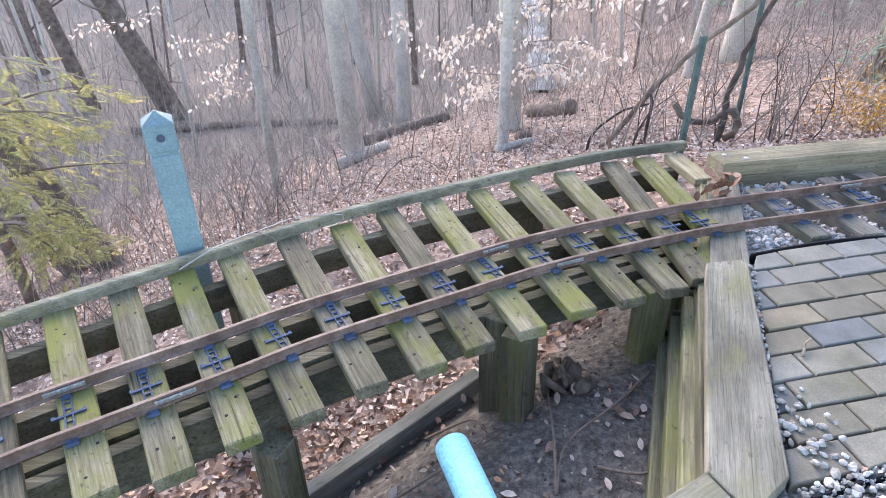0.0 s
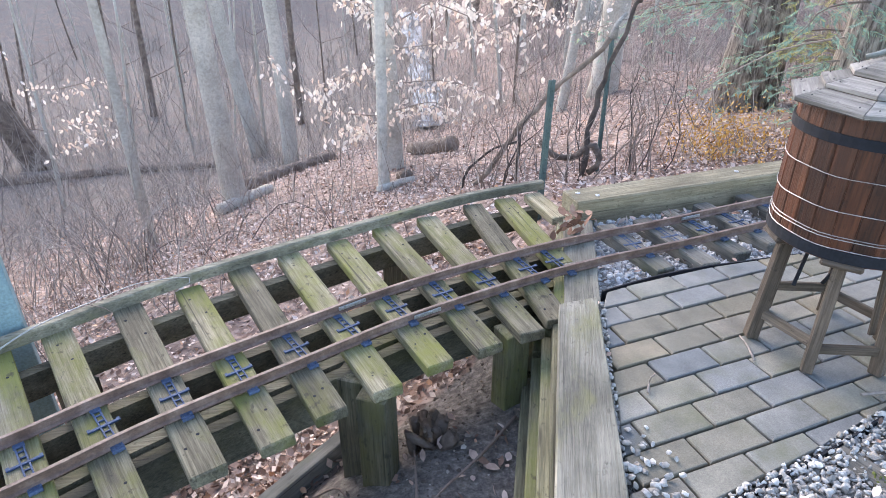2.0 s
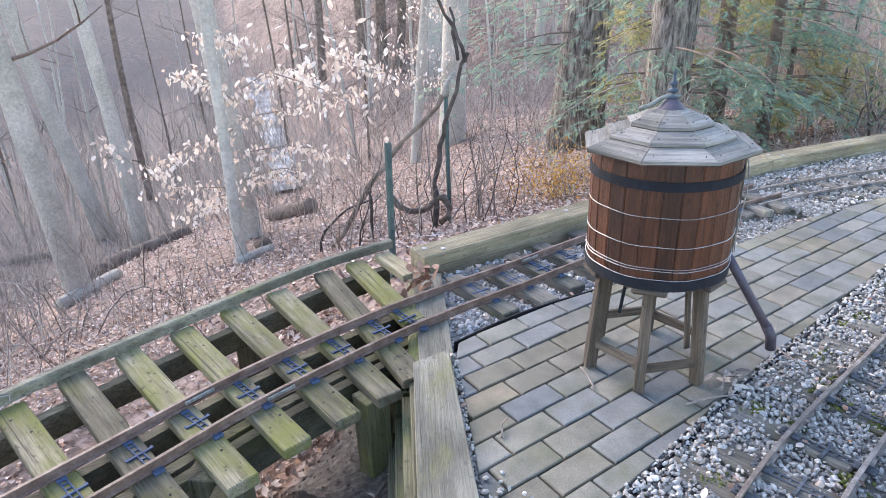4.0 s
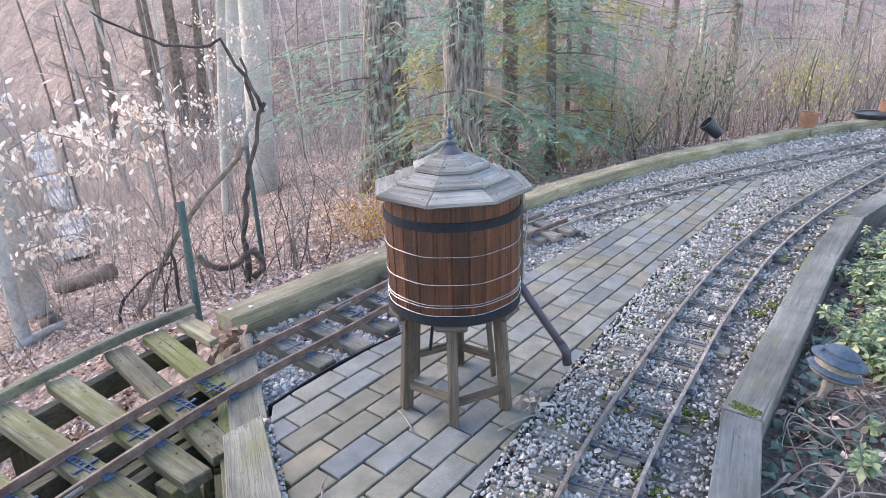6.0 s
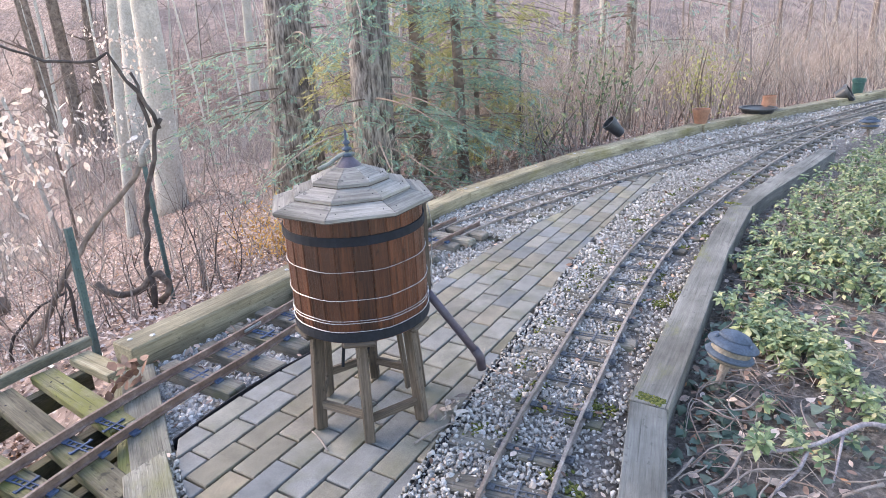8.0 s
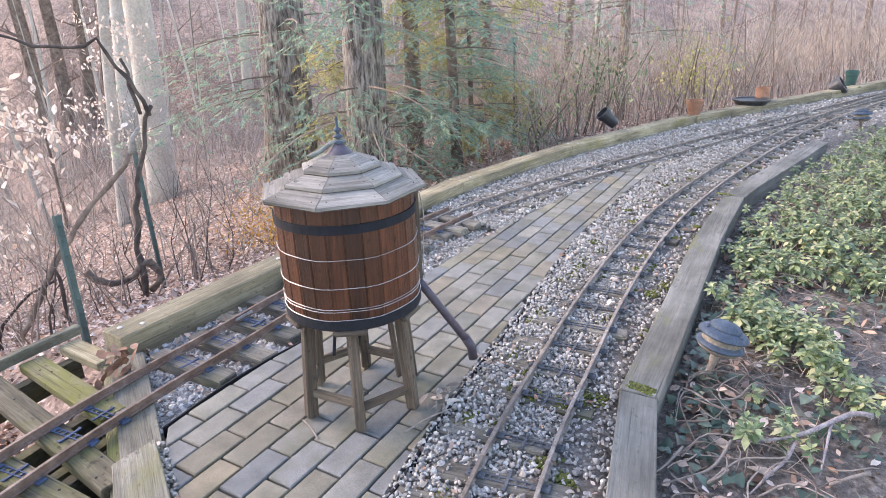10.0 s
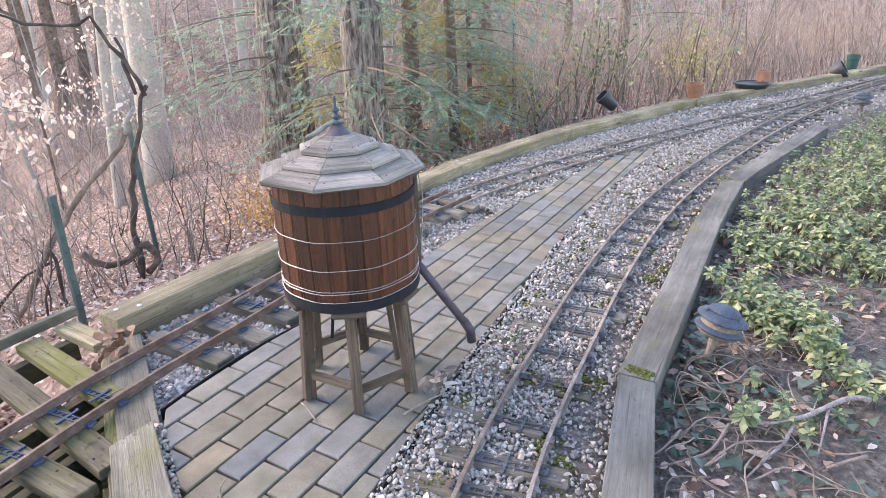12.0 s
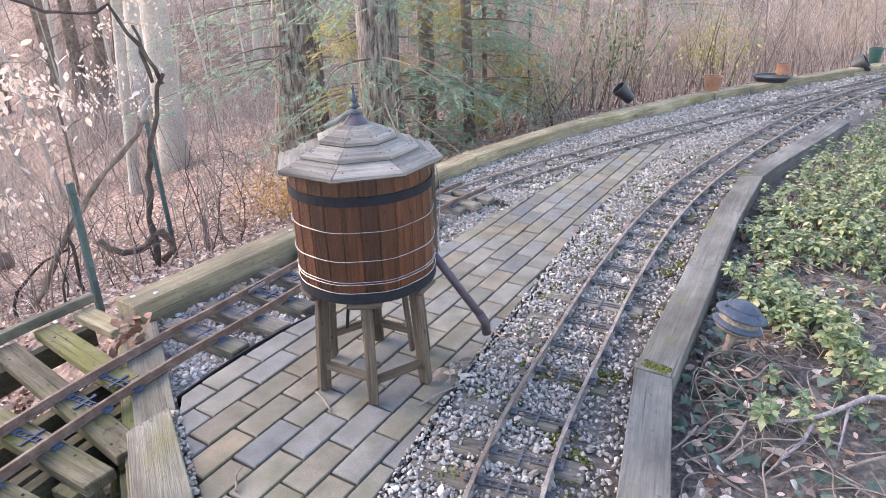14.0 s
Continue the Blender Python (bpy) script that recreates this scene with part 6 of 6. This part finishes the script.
part("plug", lathe(bmesh.new(), [(0.013, -0.004), (0.013, 0.002), (0.010, 0.003)], 20), M_LAMP, post, "round dark plug", pose(0.0, -0.047, 1.44, 90, 0, 0))

vine = thing("dead_vine", "dark dead vine and broken sapling at the top of the slope", "vine")


def vine_part(name, pts, r, label="", material=M_DARKBARK, taper=0.4):
    line = [p + Vector([random.uniform(-0.013, 0.013) for _ in range(3)]) for p in smooth_line([Vector(p) for p in pts], 0.09)]
    n = len(line)
    part(name, tube(bmesh.new(), line, [r * (1 - taper * i / n) * random.uniform(0.8, 1.2) for i in range(n)], 8, 0.15), material, vine, label, smooth=True)


vine_part("stem", [(1.92, 4.32, -0.95), (1.93, 4.317, -0.72), (1.96, 4.30, -0.37), (1.97, 4.30, -0.167), (2.03, 4.274, 0.15), (2.066, 4.258, 0.273), (2.11, 4.24, 0.423), (2.152, 4.22, 0.60), (2.187, 4.206, 0.657), (2.20, 4.20, 0.715), (2.173, 4.21, 0.747)], 0.024)
vine_part("arm", [(2.187, 4.206, 0.657), (2.198, 4.20, 0.715), (2.173, 4.212, 0.747), (2.113, 4.238, 0.883), (2.075, 4.254, 0.957), (2.04, 4.269, 1.043), (2.014, 4.28, 1.133), (1.939, 4.313, 1.091), (1.82, 4.364, 1.091), (1.677, 4.426, 1.127), (1.521, 4.493, 1.189), (1.411, 4.541, 1.279), (1.297, 4.59, 1.335)], 0.016, taper=0.7)
vine_part("arm", [(2.145, 4.225, 0.66), (2.135, 4.23, 0.76), (2.11, 4.24, 0.90), (2.11, 4.24, 1.09)], 0.013, taper=0.3)
# bark lighter than the stem's: the light on this grey branch is in its colour
vine_part("arm", [(1.168, 4.646, -0.76), (1.335, 4.573, -0.542), (1.495, 4.504, -0.242), (1.629, 4.446, -0.072), (1.762, 4.389, 0.098), (1.92, 4.321, 0.262), (2.014, 4.28, 0.358), (2.044, 4.267, 0.431)], 0.022, "grey leaning branch in lighter bark for the light on it", M_BARK, 0.1)
vine_part("splinter", [(2.044, 4.262, 0.42), (2.069, 4.25, 0.504), (2.157, 4.21, 0.63)], 0.027, "pale splintered broken end", M_ROOF, 0.7)
vine_part("coil", [(1.644, 4.44, -0.346), (1.72, 4.407, -0.43), (1.80, 4.37, -0.46), (1.90, 4.33, -0.46), (1.94, 4.30, -0.36), (1.99, 4.29, -0.324), (2.042, 4.268, -0.404), (2.056, 4.262, -0.495), (2.00, 4.285, -0.572), (1.945, 4.31, -0.577)], 0.026, "grey brown curled branch", M_BARK, 0.1)
vine_part("shoot", [(1.47, 4.50, -0.80), (1.50, 4.49, -0.45), (1.49, 4.50, -0.20)], 0.014)
vine_part("shoot", [(1.10, 4.66, -0.78), (1.14, 4.65, -0.62), (1.33, 4.57, -0.42), (1.49, 4.50, -0.36)], 0.012)


def vine_tangle():
    """Fine shoots twining round the posts and stems."""
    for k in range(26):
        x, y = random.uniform(1.1, 2.5), random.uniform(3.9, 4.5)
        z = ground(x, y)
        bm = bmesh.new()
        limb(bm, Vector((x, y, z - 0.05)), Vector((random.uniform(-0.5, 0.5), random.uniform(-0.3, 0.3), 1)), random.uniform(0.4, 1.0), random.uniform(0.004, 0.009), 1, 1.0)
        part("shoot", bm, M_TWIG if k % 3 else M_DARKBARK, vine, smooth=True)


vine_tangle()


def log(pts, r, label, material=M_BARK):
    line = smooth_line([Vector((x, y, ground(x, y) + r * 0.7)) for x, y in pts], 0.15)
    n = len(line)
    tagged(part("log", tube(bmesh.new(), line, [r * (1 - 0.35 * i / n) for i in range(n)], 9, 0.1), material, None, smooth=True), label, "log", "fallen logs")


log([(1.76, 8.63), (1.5, 8.95), (1.2, 9.3)], 0.13, "dark rotten log end lying on leaf litter")
log([(-1.79, 11.32), (-0.8, 12.0), (0.08, 12.45)], 0.15, "long fallen trunk lying down the slope")
log([(-1.71, 8.93), (-1.3, 9.4), (-0.98, 9.77)], 0.11, "grey fallen log at the beech's foot", M_BEECH)
log([(0.88, 6.55), (0.80, 6.62), (0.7, 6.66)], 0.07, "short dark stump in the leaf litter")
log([(0.51, 6.2), (0.75, 6.35), (1.0, 6.3)], 0.05, "surface root curling from a beech", M_BEECH)
log([(-9, 17), (-6, 17.5), (-2.5, 16.5)], 0.13, "far fallen trunk across the gully")


def build_creek():
    line = smooth_line([Vector((x, y, 0)) for x, y in [(2.2, 14.5), (2.75, 17.6), (3.2, 21), (3.7, 26), (4.3, 32), (5.0, 38)]], 0.5)
    bm = bmesh.new()
    rows = []
    for i, p in enumerate(line):
        w = 0.28 + 0.14 * math.sin(i * 0.7) + 0.012 * i
        rows.append([bm.verts.new((p.x + s * w, p.y, ground(p.x, p.y) + 0.10)) for s in (-1, -0.4, 0.3, 1)])
    for r, s in zip(rows, rows[1:]):
        for j in range(3):
            bm.faces.new((r[j], r[j + 1], s[j + 1], s[j]))
    m, nt, b, co = begin("shallow creek water", 0.12)
    a = tex(nt, "Noise", co, 3, (1, 0.5, 1), 6)
    c = ramp(nt, a.outputs["Fac"], [(0.35, (0.10, 0.10, 0.10)), (0.6, (0.34, 0.36, 0.38)), (0.75, (0.7, 0.72, 0.75))])
    finish(nt, b, c, a.outputs["Fac"], 0.05, 0.6)
    tagged(part("creek", bm, m, None, smooth=True), "pale shallow creek running through the valley", "water", kind="structure")


build_creek()

# ---- the pit under the trestle ----
pipe = thing("drain_pipe", "bright cyan plastic drain pipe sticking out of the bank", "pipe")
a, b = Vector((-0.012, 1.155, -0.165)), Vector((0.17, 0.66, -0.20))
line = [a, a + (b - a) * 0.02, a + (b - a) * 0.5, b]
part("barrel", tube(bmesh.new(), line, [0.044, 0.047, 0.047, 0.047], 28), M_PVC, pipe, smooth=False)
for a, b in [((0.10, 1.74), (-0.50, 1.335)), ((-0.52, 1.32), (-1.25, 0.86))]:
    za, zb = ground(*a), ground(*b)
    tagged(beam("ground_board", (*a, za + 0.035), (*b, zb + 0.035), 0.05, 0.13, M_EDGE, None), "rough weathered board holding back the mud", "board", "ground boards")
for pts in [[(0.27, 1.11), (0.29, 1.3), (0.32, 1.63)], [(0.66, 1.59), (0.5, 1.42), (0.32, 1.26), (0.27, 1.1)], [(-0.36, 1.12), (-0.1, 1.2), (0.16, 1.38)], [(-0.1, 1.5), (0.05, 1.45), (0.1, 1.38)], [(0.4, 1.2), (0.5, 1.15), (0.6, 1.2)]]:
    stick("stick", [(x, y, ground(x, y) + 0.012 + 0.03 * math.sin(3.1 * i / max(1, len(pts) - 1))) for i, (x, y) in enumerate(pts)], 0.006, M_TWIG, "dark bent stick lying on the mud")
root = thing("old_root", "dark rotten root mass beside the trestle post", "root")
for k in range(9):
    x, y = 0.36 + random.uniform(-0.05, 0.05), 1.60 + random.uniform(-0.1, 0.1)
    z = ground(x, y)
    limb_bm = bmesh.new()
    tube(limb_bm, [(x, y, z - 0.03), (x + random.uniform(-0.04, 0.04), y + random.uniform(-0.04, 0.04), z + 0.06), (x + random.uniform(-0.08, 0.08), y + random.uniform(-0.12, 0.06), z + random.uniform(0.0, 0.12))], [0.03, 0.022, 0.008], 7, 0.2)
    part("root", limb_bm, M_BARK, root, smooth=True)


M_OAK = varied("dry brown oak leaf", [(0, (0.15, 0.075, 0.05)), (0.6, (0.26, 0.14, 0.09)), (1, (0.36, 0.22, 0.15))], 0.8, 40)
# dry oak leaves caught at the trestle's end, and the cable on the guard rail
rng = np.random.default_rng(81)
mats = []
for k in range(26):
    m = pose(1.06 + rng.normal(0, 0.035), 2.26 + rng.normal(0, 0.04), 0.03 + rng.uniform(0, 0.05), rng.normal(0, 40), rng.normal(0, 40), rng.uniform(0, 360))
    s = rng.uniform(0.04, 0.075)
    mats.append(np.array(m)[:3] * np.array([s, s, s, 1]))
tagged(put("dry_leaves", joined("dry_leaves", [(LEAF_V, LEAF_F, np.array(mats))], M_OAK)), "clump of dry brown oak leaves caught by the rail", "leaves", kind="stuff")
mats = []
for k in range(22):
    m = pose(1.70 + rng.normal(0, 0.03), 1.20 + rng.normal(0, 0.025), 0.01 + rng.uniform(0, 0.02), rng.normal(0, 25), rng.normal(0, 25), rng.uniform(0, 360))
    s = rng.uniform(0.03, 0.06)
    mats.append(np.array(m)[:3] * np.array([s, s * 0.7, s, 1]))
tagged(put("dry_leaves", joined("dry_leaves", [(LEAF_V, LEAF_F, np.array(mats))], M_BRUSH)), "clump of grey dry leaves by the tower's leg", "leaves", kind="stuff")
stick("cable", [(-0.90, 1.74, 0.03), (-0.80, 1.83, 0.06), (-0.66, 1.98, 0.052), (-0.55, 2.06, 0.052), (-0.40, 2.10, 0.03), (-0.46, 2.02, 0.012)], 0.003, M_WIRE, "thin grey cable lying over the guard rail", "cable", "loose cables")
stick("cable", [(-0.70, 1.95, 0.052), (-0.62, 1.93, 0.02), (-0.66, 1.84, 0.01), (-0.72, 1.80, -0.03)], 0.002, M_TWIG, "thin dark cable lying over the guard rail", "cable", "loose cables")


def leafy_shrub(x, y, h, mat, label, seed, count, leaf=(0.05, 0.09), thick=0.014, wide=1.0):
    rng = np.random.default_rng(seed)
    top = thing("shrub", label, "shrub", group="evergreen shrubs")
    z = ground(x, y)
    mats = []
    for k in range(7):
        bm = bmesh.new()
        q = Vector((x + wide * rng.normal(0, 0.25), y + wide * rng.normal(0, 0.25), z))
        tip = q + Vector((wide * rng.normal(0, 0.35), wide * rng.normal(0, 0.35), h * rng.uniform(0.6, 1)))
        mid = q.lerp(tip, 0.5) + Vector((rng.normal(0, 0.08), rng.normal(0, 0.08), 0))
        tube(bm, [q, mid, tip], [thick, thick * 0.7, thick * 0.3], 6)
        part("stem", bm, M_BARK, top)
        for _ in range(count // 7):
            p = mid.lerp(tip, rng.random()) + Vector((wide * rng.normal(0, 0.2), wide * rng.normal(0, 0.2), rng.normal(0, 0.14)))
            s = rng.uniform(*leaf)
            mats.append(np.array(pose(p.x, p.y, p.z, rng.normal(0, 30), rng.normal(35, 25), rng.uniform(0, 360)))[:3] * np.array([s, s * 0.7, s, 1]))
    put("leaves", joined("leaves", [(LEAF_V, LEAF_F, np.array(mats))], mat), top)


M_ORANGE = varied("orange yellow leaf", [(0, (0.42, 0.20, 0.05)), (0.6, (0.60, 0.33, 0.07)), (1, (0.68, 0.46, 0.15))], 0.7, 40, translucent=0.25)
leafy_shrub(3.05, 4.45, 0.30, M_ORANGE, "low bush with orange yellow leaves beside the border", 91, 1000, (0.025, 0.045), 0.004, 0.55)
leafy_shrub(3.2, 3.9, 0.22, M_ORANGE, "low bush with orange yellow leaves beside the border", 95, 350, (0.025, 0.04), 0.004, 0.5)
leafy_shrub(8.85, 3.25, 1.25, M_YELLOW, "open shrub with yellow green leathery leaves", 92, 600, (0.04, 0.075), 0.014, 0.55)
leafy_shrub(7.4, 3.95, 1.35, M_PACHY, "open shrub with green leathery leaves", 93, 500, (0.05, 0.085), 0.014, 0.7)
leafy_shrub(6.7, 4.1, 0.6, M_PACHY, "dark leathery evergreen shrub behind the bucket", 94, 120)
